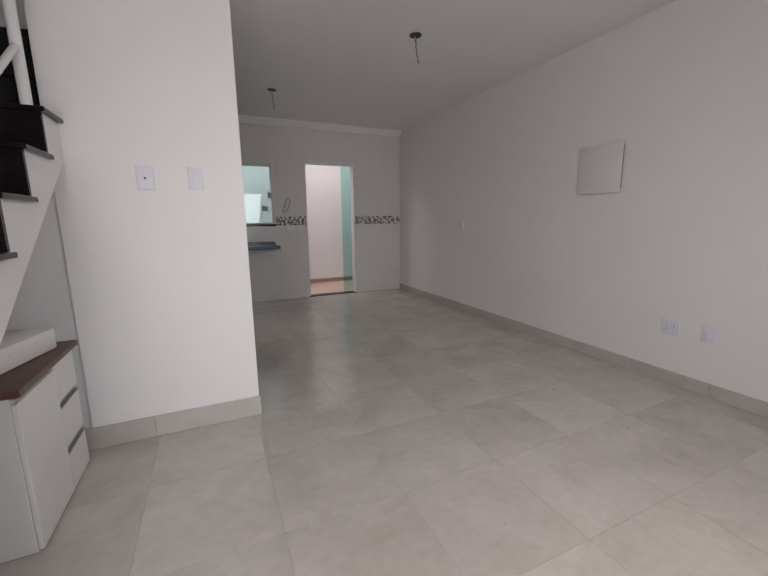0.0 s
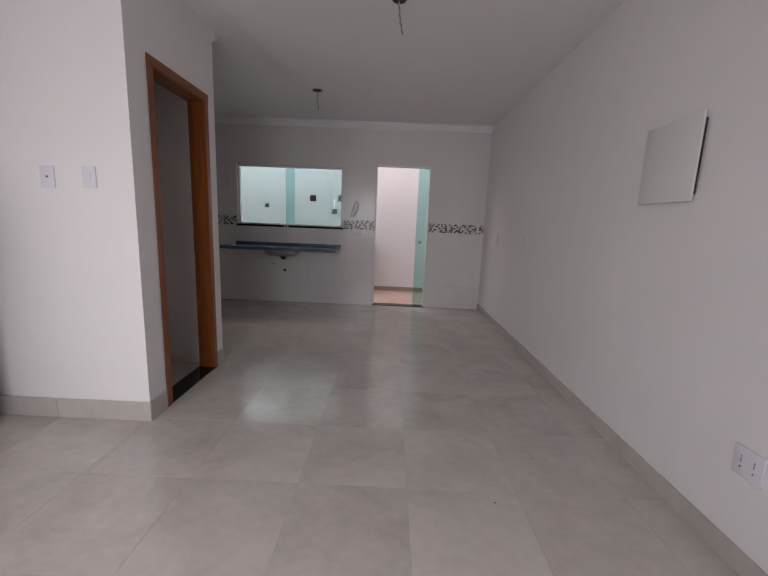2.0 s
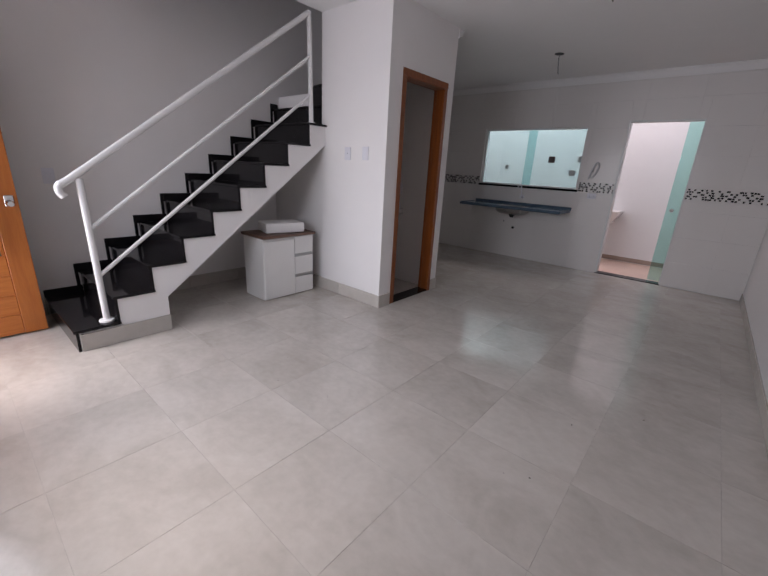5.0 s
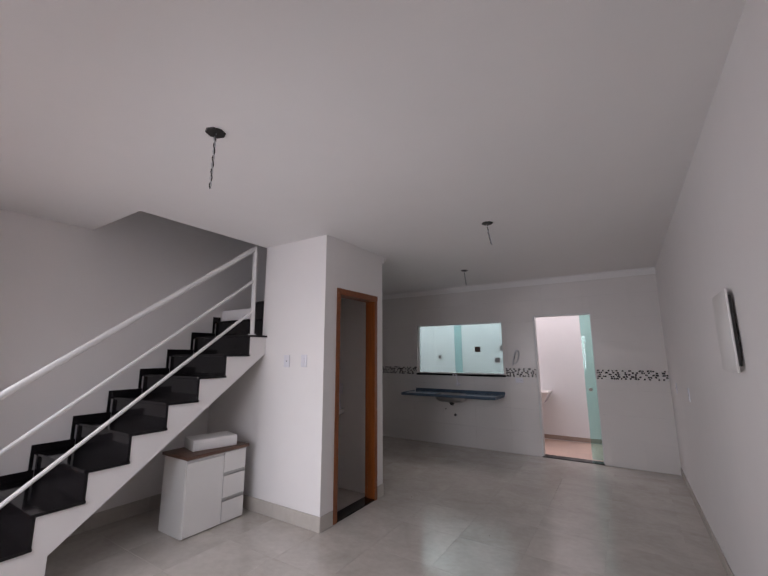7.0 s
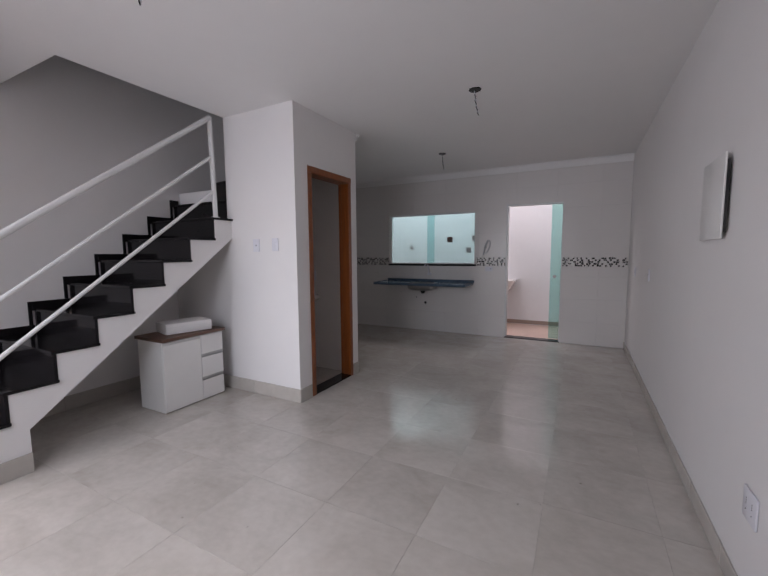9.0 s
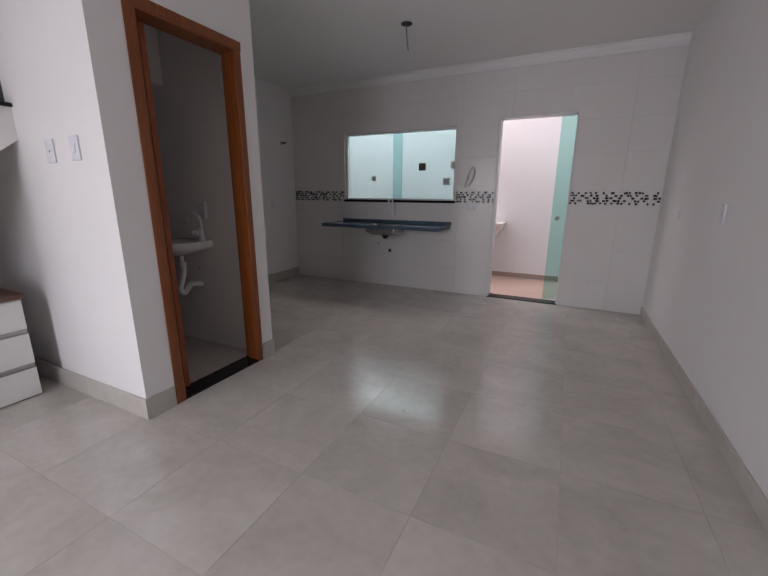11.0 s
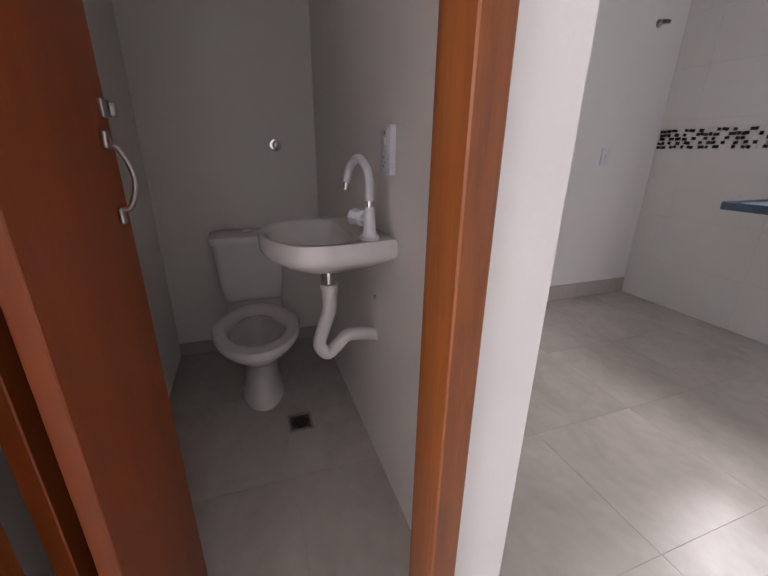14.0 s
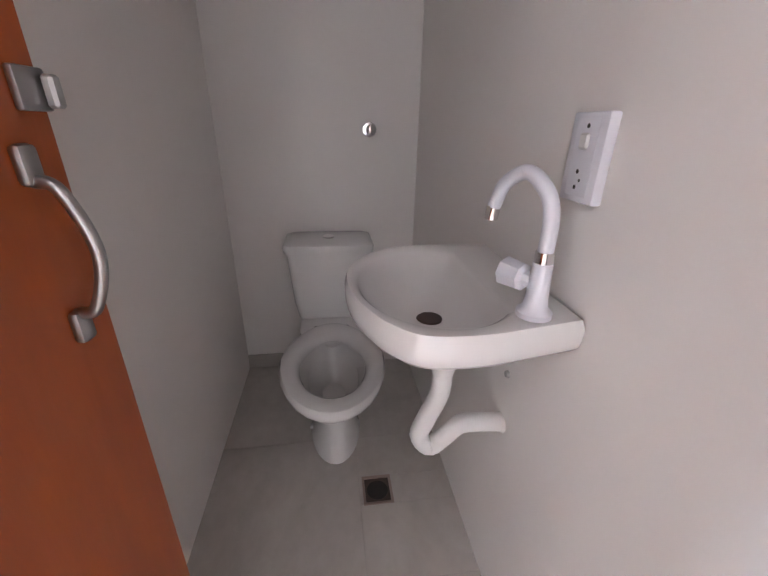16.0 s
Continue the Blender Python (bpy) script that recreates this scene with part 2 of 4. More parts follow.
for a in ((XL, WINX0, 0, H), (WINX0, WINX1, 0, WINZ0), (WINX0, WINX1, WINZ1, H), (WINX1, DOORX0, 0, H), (DOORX0, DOORX1, DOORZ, H), (DOORX1, XR, 0, H)):
    box(bm, a[0], a[1], YT, YT + 0.14, a[2] - 0.1 if a[2] == 0 else a[2], a[3])
box(bm, XL, XR, YT, YT + 0.14, H, TOP)
wall_back = structure("wall_back", bm, M_WGROUT, "kitchen rear wall faced with large glossy white tiles")
# toilet room
bm = bmesh.new()
box(bm, -0.44, XW, YP, WY0, -0.1, H)
box(bm, XL, -0.44, YP + 0.03, WY0, -0.1, 1.60)
structure("wall_toilet_front", bm, M_WALL, "white painted wall of the toilet room beside the stairs")
structure("wall_stair_rear", boxed(XL, -0.70, WY0 - 0.025, WY0, 1.61, 2.035), M_WALL, "white painted wall at the head of the flight")
structure("wall_stair_low", boxed(-0.70, -0.44, WY0 - 0.025, WY0, 1.61, 2.035), M_WALL, "low white wall behind the winding step")
bm = boxed(XL, XW, WY1, YN, -0.1, H)
structure("wall_toilet_rear", bm, M_WALL, "thin white painted wall between toilet room and kitchen")
bm = bmesh.new()
FY0, FY1, FZ = 2.735, 3.43, 2.15
box(bm, WX1, XW, WY0, FY0, -0.1, H)
box(bm, WX1, XW, FY1, WY1, -0.1, H)
box(bm, WX1, XW, FY0, FY1, FZ, H)
structure("wall_toilet_door", bm, M_WALL, "white painted wall around the toilet room door")
structure("wall_toilet_west", boxed(XL, WX0, WY0, WY1, 0, 2.019), M_WCWALL, "cream painted end wall behind the toilet")
structure("wall_toilet_south", box(boxed(WX0, WX1, WY0, WY0 + 0.004, 0, 2.019), -0.4395, WX1, WY0, WY0 + 0.004, 2.019, 2.449), M_WCWALL, "cream painted side wall of the toilet room")
structure("wall_toilet_north", box(boxed(WX0, WX1, WY1 - 0.004, WY1, 0, 2.019), -0.4395, WX1, WY1 - 0.004, WY1, 2.019, 2.449), M_WCWALL, "cream painted side wall behind the basin")

# ceilings
bm = bmesh.new()
WELLX, WELLY = -0.44, 1.25
box(bm, XL, XR, YF, WELLY, H, H + 0.15)
box(bm, WELLX, XR, WELLY, YP, H, H + 0.15)
box(bm, WELLX, XR, YP, WY0, H, H + 0.15)
box(bm, 0.24, XR, WY0, WY1, H, H + 0.15)
box(bm, WELLX, XR, WY1, YT, H, H + 0.15)
box(bm, XL, WELLX, YN, YT, H, H + 0.15)
structure("ceiling", bm, M_CEIL, "flat white painted ceiling with a stairwell opening", "ceiling")
bm = bmesh.new()
box(bm, WELLX + 0.1, 0.34, WY0 - 0.1, WY0, H + 0.15, TOP)
box(bm, 0.24, 0.34, WY0, YN, H + 0.15, TOP)
box(bm, XL, 0.24, WY1, YN, H, TOP)
structure("wall_stairwell", bm, M_WALL, "white painted walls rising around the stairwell")
structure("ceiling_upper", boxed(XL - 0.15, XR + 0.15, YF - 0.15, YT + 0.14, TOP, TOP + 0.15), M_CEIL, "white slab above the upper storey", "ceiling")
structure("ceiling_toilet", boxed(-0.439, WX1, WY0, WY1, 2.45, 2.5), M_WCWALL, "flat cream ceiling of the toilet room", "ceiling")
bm = boxed(WX0, -0.44, WY0, WY1, 2.02, 2.035)
box(bm, -0.45, -0.44, WY0, WY1, 2.035, 2.45)
structure("stair_soffit", bm, M_WCWALL, "dropped soffit under the stair landing", "ceiling")

# crown moulding: a cove profile swept along the rear wall and the toilet room's rear wall
def crown(name, x0, x1, y, sgn):
    prof = [(0, 0), (0.075, 0), (0.075, 0.012), (0.06, 0.02)]
    prof += [(0.014 + 0.046 * math.cos(a), 0.066 - 0.046 * math.sin(a)) for a in (0.2, 0.5, 0.8, 1.1, 1.4)]
    prof += [(0.012, 0.07), (0.012, 0.085), (0, 0.085)]
    bm = bmesh.new()
    loft(bm, [[(x, y + sgn * d, H - 0.001 - h) for d, h in prof] for x in (x0, x1)])
    structure(name, bm, M_CEIL, "white plaster crown moulding under the ceiling", "moulding", smooth=True)

crown("trim_crown_rear", XL + 0.002, XR - 0.002, YB - 0.001, -1)
crown("trim_crown_toilet", XL + 0.002, XW + 0.012, YN + 0.001, 1)

# ground outside and laundry yard
structure("ground", boxed(-60, 60, -60, 60, -0.4, -0.1), M_OUT, "pale concrete ground around the house", "ground")
bm = boxed(XL, XR, YL, YL + 0.15, -0.1, 3.7)
structure("wall_laundry", bm, M_OUT, "white plastered boundary wall of the laundry yard")
bm = boxed(XL + 0.002, XR - 0.002, YL - 0.012, YL - 0.001, 0.0, 0.07)
structure("baseboard_laundry", bm, M_LSKIRT, "brown tile skirting of the laundry yard", "baseboard")

# skirting pieces
def skirting(name, runs, height=SKH):
    ob = tagged(new(name), "beige porcelain tile skirting along the wall", "baseboard", kind="structure")
    for axis, c, a, b, sgn in runs:
        n = max(1, round(abs(b - a) / 0.53))
        for i in range(n):
            s, e = a + (b - a) * i / n + 0.001, a + (b - a) * (i + 1) / n - 0.001
            lo, hi = sorted((c, c + sgn * 0.010))
            bm = boxed(lo, hi, s, e, 0, height, bev=0.002) if axis == "x" else boxed(s, e, lo, hi, 0, height, bev=0.002)
            part("skirting_tile", bm, M_SKIRT, ob)
    return ob

skirting("baseboard_right", [("x", XR, YF, YB, -1)], 0.095)
skirting("baseboard_left", [("x", XL, 0.94, YP, 1), ("x", XL, YN, YB, 1), ("y", YN, XL + 0.01, XW + 0.01, 1)])
skirting("baseboard_toilet", [("y", YP, XL + 0.01, XW + 0.01, -1), ("x", XW, YP, 2.715, 1), ("x", XW, 3.447, YN, 1)])
skirting("baseboard_front", [("y", YF, ENX1 + 0.05, XR - 0.01, 1)])
skirting("baseboard_stairs", [("x", -0.38, 0.345, 0.93, 1)])
ob = tagged(new("baseboard_toilet_inside"), "low beige skirting inside the toilet room", "baseboard", kind="structure")
part("skirting_tile", boxed(WX0, WX0 + 0.009, WY0 + 0.005, WY1 - 0.005, 0, 0.075, bev=0.002), M_SKIRT, ob)

# ---- staircase ----
RISE, GO, Y0, Z0 = 0.193, 0.251, 0.322, 0.162
SX = -0.385                     # outer face of the flight
stairs = tagged(new("staircase"), "straight white staircase with polished black granite treads and risers", "staircase")
NST = 10
prof = [(Y0 + 0.02, 0.0)]
for k in range(NST):
    prof += [(Y0 + 0.02 + GO * k, Z0 - 0.02 + RISE * k), (Y0 + 0.02 + GO * (k + 1), Z0 - 0.02 + RISE * k)]
prof = [p for p in prof if p[0] < WY0]
prof += [(WY0 - 0.027, Z0 - 0.02 + RISE * 9), (WY0 - 0.027, 1.605), (0.93, 0.272), (0.93, 0.0)]
bm = bmesh.new()
loft(bm, [[(x, y, z) for y, z in prof] for x in (XL + 0.003, SX)])
part("stringer", bm, M_WALL, stairs, "white painted solid flight")
for k in range(NST):
    y, z = Y0 + GO * k, Z0 + RISE * k
    yb = y + GO + 0.02 if k < NST - 1 else WY0 - 0.03
    part("tread", boxed(XL + 0.014, SX + 0.022, y - 0.012, yb, z - 0.02, z, bev=0.003), M_GRANITE, stairs, "polished black granite tread")
    zb = 0.001 if k == 0 else z - RISE + 0.0005
    part("riser", boxed(XL + 0.014, SX + 0.004, y + 0.002, y + 0.02, zb, z - 0.0205), M_GRANITE, stairs, "polished black granite riser")
    bm = boxed(XL + 0.002, XL + 0.013, y - 0.012, yb - 0.02, z - 0.02, z + 0.055, bev=0.002)
    box(bm, XL + 0.002, XL + 0.013, y - 0.036 if k else y - 0.012, y - 0.0125, z - RISE + 0.056 if k else 0, z + 0.055)
    part("wall_skirting", bm, M_GRANITE, stairs, "stepped black granite skirting")
# winding steps going on past the wall
def winder(z, back0, back1, back2, label):
    """A step whose riser runs from the wall's corner to the side wall or the rear wall."""
    top = bmesh.new()
    loft(top, [[(-0.445, back0, h), (-0.445, WY1 - 0.005, h), (XL + 0.004, WY1 - 0.005, h), (back2, back1, h)] for h in (z - 0.02, z)])
    part("tread", top, M_GRANITE, stairs, label)
    face = bmesh.new()
    loft(face, [[(-0.445, back0 + 0.005, h), (-0.445, back0 + 0.025, h), (back2, back1 + 0.025, h), (back2, back1 + 0.005, h)] for h in (z - RISE + 0.0005, z - 0.0205)])
    part("riser", face, M_GRANITE, stairs, label)
winder(Z0 + 10 * RISE, 2.585, 2.625, -0.70, "polished black granite winding step")

# ---- railing ----
rail = tagged(new("stair_railing"), "white painted tubular steel stair railing with three sloping bars", "railing")
RX = -0.45
bm = bmesh.new()
tube(bm, [(RX, 0.527, Z0), (RX, 0.518, 1.165)], 0.022, 14)
part("post", bm, M_RAIL, rail, smooth=True)
bm = bmesh.new()
tube(bm, [(RX, 0.527, Z0 + 0.001), (RX, 0.527, Z0 + 0.012), (RX, 0.527, Z0 + 0.018)], [0.05, 0.048, 0.03], 18)
part("base_flange", bm, M_RAIL, rail, smooth=True)
bm = bmesh.new()
tube(bm, [(RX, 2.425, Z0 + 8 * RISE), (RX, 2.405, 2.64)], 0.022, 14)
part("post", bm, M_RAIL, rail, smooth=True)
bm = bmesh.new()
tube(bm, [(RX, 2.425, Z0 + 8 * RISE + 0.001), (RX, 2.425, Z0 + 8 * RISE + 0.014)], [0.045, 0.035], 18)
part("base_flange", bm, M_RAIL, rail, smooth=True)
bm = bmesh.new()
tube(bm, curve_points([(RX, 0.425, 1.05), (RX, 0.405, 1.085), (RX, 0.418, 1.13), (RX, 0.515, 1.195), (RX, 1.45, 1.905), (RX, 2.40, 2.625)], 8), 0.023, 14)
part("handrail", bm, M_RAIL, rail, "white round handrail with a hooked end", smooth=True)
for a, b in (((RX, 0.53, 0.837), (RX, 2.405, 2.275)), ((RX, 0.535, 0.505), (RX, 2.42, 1.965))):
    bm = bmesh.new()
    tube(bm, [a, b], 0.0145, 12)
    part("bar", bm, M_RAIL, rail, smooth=True)

# ---- cabinet under the stairs ----
cab = tagged(new("cabinet"), "white laminate cabinet with door, three drawers and dark wood top", "cabinet")
CX, CY0, CY1, CH = -0.437, 1.832, 2.425, 0.625
part("body", boxed(-0.80, CX - 0.018, CY0, CY1, 0.002, CH, bev=0.002), M_LAMINATE, cab)
part("door", boxed(CX - 0.017, CX, CY0 + 0.002, 2.187, 0.012, CH - 0.03, bev=0.002), M_LAMINATE, cab)
for z0, z1 in ((0.012, 0.188), (0.220, 0.407), (0.439, CH - 0.012)):
    d = part("drawer_front", boxed(CX - 0.017, CX, 2.191, CY1 - 0.002, z0, z1, bev=0.002), M_LAMINATE, cab)
for z in (0.189, 0.408):
    bm = bmesh.new()
    box(bm, CX - 0.016, CX - 0.012, 2.191, CY1 - 0.002, z, z + 0.029)
    box(bm, CX - 0.016, CX + 0.003, 2.191, CY1 - 0.002, z, z + 0.005)
    part("handle", bm, M_GREYALU, cab, "recessed aluminium handle strip")
part("handle", boxed(CX - 0.016, CX + 0.003, CY0 + 0.002, CY1 - 0.002, CH - 0.010, CH - 0.001), M_GREYALU, cab, "aluminium strip under the top")
part("worktop", boxed(-0.815, CX + 0.022, CY0 - 0.018, CY1 + 0.018, CH + 0.001, CH + 0.028, bev=0.003), M_TOPWOOD, cab, "dark brown wood-grain top")
fb = thing("foam_box", boxed(-0.13, 0.13, -0.20, 0.20, 0, 0.095, bev=0.008, seg=2), M_FOAM, "white foam packaging box lying on the cabinet", "box", smooth=True)
fb.matrix_world = pose(-0.632, 2.168, CH + 0.029, 0, 0, -14)
part("lid_seam", boxed(-0.131, 0.131, -0.201, 0.201, 0.06, 0.064), M_LAMINATE, fb)

# ---- toilet room door ----
frame_ob = tagged(new("door_1"), "reddish varnished wood door frame of the toilet room", "door frame", kind="structure")
fx0, fx1 = WX1 - 0.012, XW + 0.012
for y0, y1 in ((2.72, 2.752), (3.412, 3.444)):
    part("jamb", boxed(fx0, XW + 0.002, y0 + 0.006 if y0 < 3 else y0, y1 if y0 < 3 else y1 - 0.006, 0.0, 2.13, bev=0.002), M_WOOD, frame_ob)
part("head", boxed(fx0, XW + 0.002, 2.753, 3.411, 2.105, 2.135, bev=0.002), M_WOOD, frame_ob)
for y0, y1, z1 in ((2.718, 2.775, 2.11), (3.388, 3.440, 2.11)):
    part("casing", boxed(XW + 0.0025, XW + 0.009, y0, y1, 0.0, z1, bev=0.003), M_WOOD, frame_ob)
part("casing", boxed(XW + 0.0025, XW + 0.009, 2.718, 3.446, 2.1105, 2.166, bev=0.003), M_WOOD, frame_ob)
for y0, y1 in ((2.753, 2.786), (3.396, 3.411)):
    part("stop", boxed(fx0 + 0.045, XW + 0.001, y0, y1, 0.0, 2.104, bev=0.002), M_WOOD, frame_ob)
structure("threshold_toilet", boxed(fx0, XW + 0.004, 2.755, 3.41, 0.0, 0.012, bev=0.002), M_GRANITE, "black granite threshold of the toilet room", "threshold")
leaf = tagged(new("toilet_door"), "reddish brown two-panel folding door pushed open to one side", "door")
PW, PT = 0.294, 0.032
lead = part("lead_panel", boxed(-PW, 0, -PT, 0, 0.02, 2.095, bev=0.002), M_LEAF, leaf)
lead.matrix_world = pose(0.326, 2.889, 0, 0, 0, -8.4)
back = part("hinged_panel", boxed(-PW + 0.03, 0, -PT, 0, 0.02, 2.095, bev=0.002), M_LEAF, leaf)
back.matrix_world = pose(0.290, 2.816, 0, 0, 0, -9.5)
hx, hz = -PW + 0.038, 1.055
bm = bmesh.new()
tube(bm, curve_points([(hx, 0.004, hz - 0.052), (hx, 0.022, hz - 0.045), (hx, 0.036, hz), (hx, 0.022, hz + 0.045), (hx, 0.004, hz + 0.052)], 7), 0.0048, 10)
handle = part("pull_handle", bm, M_STEEL, lead, "curved steel pull handle", smooth=True)
for q in (-1, 1):
    part("mount", boxed(hx - 0.008, hx + 0.008, 0.0005, 0.010, hz + q * 0.062 - 0.014, hz + q * 0.062 + 0.014, bev=0.004, seg=2), M_STEEL, lead, "steel handle foot", smooth=True)
lx, lz = -PW + 0.018, 1.165
part("latch", boxed(lx - 0.016, lx + 0.010, 0.0005, 0.007, lz - 0.014, lz + 0.014, bev=0.002, seg=2), M_STEEL, lead, "small steel sliding latch", smooth=True)
part("latch_knob", boxed(lx - 0.018, lx - 0.008, 0.0075, 0.016, lz - 0.012, lz + 0.010, bev=0.002), M_GREYALU, lead)
# ---- toilet room fittings ----
TY = 3.12
wc = tagged(new("toilet"), "white ceramic close-coupled toilet without a seat, cistern behind", "toilet")
def oval(cx, cy, rx, ry, z, n=28, back=0.0):
    out = []
    for k in range(n):
        a = 2 * math.pi * k / n
        c, s = math.cos(a), math.sin(a)
        out.append((cx + rx * c * (1.0 if c > 0 else 0.82), cy + ry * s * (1 - 0.18 * max(0, -c)), z))
    return out
bm = bmesh.new()
loft(bm, [oval(-0.86, TY, 0.215, 0.10, 0.0), oval(-0.86, TY, 0.21, 0.095, 0.03), oval(-0.88, TY, 0.19, 0.08, 0.12), oval(-0.87, TY, 0.20, 0.085, 0.2),
          oval(-0.845, TY, 0.225, 0.098, 0.28), oval(-0.815, TY, 0.27, 0.148, 0.345), oval(-0.80, TY, 0.298, 0.178, 0.375),
          oval(-0.79, TY, 0.245, 0.148, 0.377), oval(-0.79, TY, 0.235, 0.140, 0.33), oval(-0.80, TY, 0.19, 0.112, 0.27), oval(-0.81, TY, 0.12, 0.07, 0.235), oval(-0.83, TY, 0.07, 0.045, 0.20)])
part("bowl", bm, M_CERAMIC, wc, smooth=True)
bm = bmesh.new()
loft(bm, [oval(-0.79, TY, 0.215, 0.128, 0.350), oval(-0.80, TY, 0.288, 0.172, 0.350), oval(-0.80, TY, 0.305, 0.187, 0.372), oval(-0.80, TY, 0.308, 0.190, 0.392), oval(-0.80, TY, 0.300, 0.183, 0.408), oval(-0.80, TY, 0.28, 0.168, 0.414),
          oval(-0.795, TY, 0.242, 0.146, 0.4135), oval(-0.79, TY, 0.222, 0.132, 0.404), oval(-0.785, TY, 0.205, 0.120, 0.386), oval(-0.785, TY, 0.202, 0.118, 0.374), oval(-0.79, TY, 0.215, 0.128, 0.362), oval(-0.79, TY, 0.215, 0.128, 0.350)], cap0=False, cap1=False)
part("rim", bm, M_CERAMIC, wc, "rolled ceramic rim of the bare bowl", smooth=True)
def rrect(x0, x1, y0, y1, r, z, n=5):
    out = []
    for cx, cy, a0 in ((x1 - r, y1 - r, 0), (x0 + r, y1 - r, 90), (x0 + r, y0 + r, 180), (x1 - r, y0 + r, 270)):
        for i in range(n + 1):
            a = radians(a0 + 90 * i / n)
            out.append((cx + r * math.cos(a), cy + r * math.sin(a), z))
    return out
bm = bmesh.new()
loft(bm, [rrect(-1.27, -0.98, TY - 0.125, TY + 0.125, 0.03, 0.30), rrect(-1.27, -0.97, TY - 0.13, TY + 0.13, 0.03, 0.398)])
part("tank_shelf", bm, M_CERAMIC, wc, smooth=True)
bm = bmesh.new()
loft(bm, [rrect(-1.285, -1.11, TY - 0.14, TY + 0.14, 0.03, 0.40), rrect(-1.287, -1.095, TY - 0.155, TY + 0.155, 0.035, 0.48), rrect(-1.288, -1.075, TY - 0.172, TY + 0.172, 0.04, 0.705)])
part("cistern", bm, M_CERAMIC, wc, smooth=True)
bm = bmesh.new()
loft(bm, [rrect(-1.289, -1.066, TY - 0.18, TY + 0.18, 0.04, 0.706), rrect(-1.289, -1.06, TY - 0.184, TY + 0.184, 0.042, 0.728), rrect(-1.289, -1.064, TY - 0.18, TY + 0.18, 0.04, 0.742), rrect(-1.28, -1.08, TY - 0.165, TY + 0.165, 0.035, 0.747)])
lid = part("cistern_lid", bm, M_CERAMIC, wc, smooth=True)
bm = bmesh.new()
tube(bm, [(-1.18, TY, 0.747), (-1.18, TY, 0.753)], 0.024, 18)
part("flush_button", bm, M_CHROME, lid, smooth=True)
for s in (-1, 1):
    bm = bmesh.new()
    tube(bm, [(-1.03, TY + s * 0.065, 0.3985), (-1.03, TY + s * 0.065, 0.4015)], 0.007, 10)
    part("seat_hole", bm, M_DARK, wc, "dark bolt hole for a missing seat")
    bm = bmesh.new()
    tube(bm, [(-0.80, TY + s * 0.088, 0.05), (-0.80, TY + s * 0.098, 0.05)], 0.012, 10)
    part("fixing_cap", bm, M_GREYALU, wc, smooth=True)

for o in wc.children_recursive:
    for v in o.data.vertices:
        v.co.z = v.co.z * 0.91 if v.co.z < 0.415 else v.co.z - 0.037

# basin: an asymmetric bowl hung on the rear wall of the toilet room
basin = tagged(new("wash_basin"), "small white ceramic basin hung on the toilet room wall", "wash basin")
YW = WY1 - 0.005
ctrl = [(-0.077, YW, 0), (-0.063, 3.43, 0), (-0.050, 3.345, 0), (-0.056, 3.258, 0), (-0.095, 3.212, 0), (-0.145, 3.185, 0), (-0.21, 3.163, 0), (-0.285, 3.155, 0), (-0.365, 3.168, 0), (-0.445, 3.225, 0), (-0.488, 3.335, 0), (-0.478, YW, 0)]
edge = curve_points(ctrl, 5)
cen = Vector((-0.265, 3.345, 0))
def ring(s, z, shift=(0, 0)):
    out = []
    for p in edge:
        q = cen + (p - cen) * s + Vector((*shift, 0))
        q.y = min(q.y, YW)
        out.append((q.x, q.y, z))
    return out
def bowl_ring(s, z):
    return [(cen.x - 0.005 + 0.182 * s * math.cos(a), cen.y - 0.025 + 0.140 * s * math.sin(a), z)
            for a in [math.atan2(p.y - cen.y, p.x - cen.x) for p in edge]]
bm = bmesh.new()
loft(bm, [ring(0.3, 0.770), ring(0.65, 0.79), ring(0.95, 0.824), ring(0.99, 0.834), ring(1.0, 0.848), ring(1.0, 0.868), ring(0.975, 0.882), bowl_ring(1.08, 0.882),
          bowl_ring(1.0, 0.873), bowl_ring(0.88, 0.835), bowl_ring(0.6, 0.805), bowl_ring(0.16, 0.797)])
part("bowl", bm, M_CERAMIC, basin, smooth=True)
bm = bmesh.new()
tube(bm, [(cen.x, cen.y - 0.025, 0.796), (cen.x, cen.y - 0.025, 0.800)], [0.028, 0.024], 18)
part("drain_ring", bm, M_BROWNLATCH, basin, "steel drain ring", smooth=True)
tap = tagged(new("basin_tap"), "white plastic swan-neck tap with chrome collar on the basin", "tap")
tx, ty, tz = -0.104, 3.437, 0.883
bm = bmesh.new()
tube(bm, [(tx, ty, tz), (tx, ty, tz + 0.008), (tx, ty, tz + 0.015), (tx, ty, tz + 0.03), (tx, ty, tz + 0.085)], [0.027, 0.027, 0.019, 0.0165, 0.0145], 18)
part("body", bm, M_PLASTIC, tap, smooth=True)
bm = bmesh.new()
tube(bm, [(tx, ty, tz + 0.083), (tx, ty, tz + 0.102)], 0.0135, 16)
part("collar", bm, M_CHROME, tap, "chrome collar", smooth=True)
bm = bmesh.new()
tube(bm, curve_points([(tx, ty, tz + 0.101), (tx - 0.002, ty, tz + 0.15), (tx - 0.018, ty - 0.003, tz + 0.182), (tx - 0.062, ty - 0.012, tz + 0.204), (tx - 0.110, ty - 0.022, tz + 0.182), (tx - 0.130, ty - 0.028, tz + 0.142)], 6), 0.0115, 14)
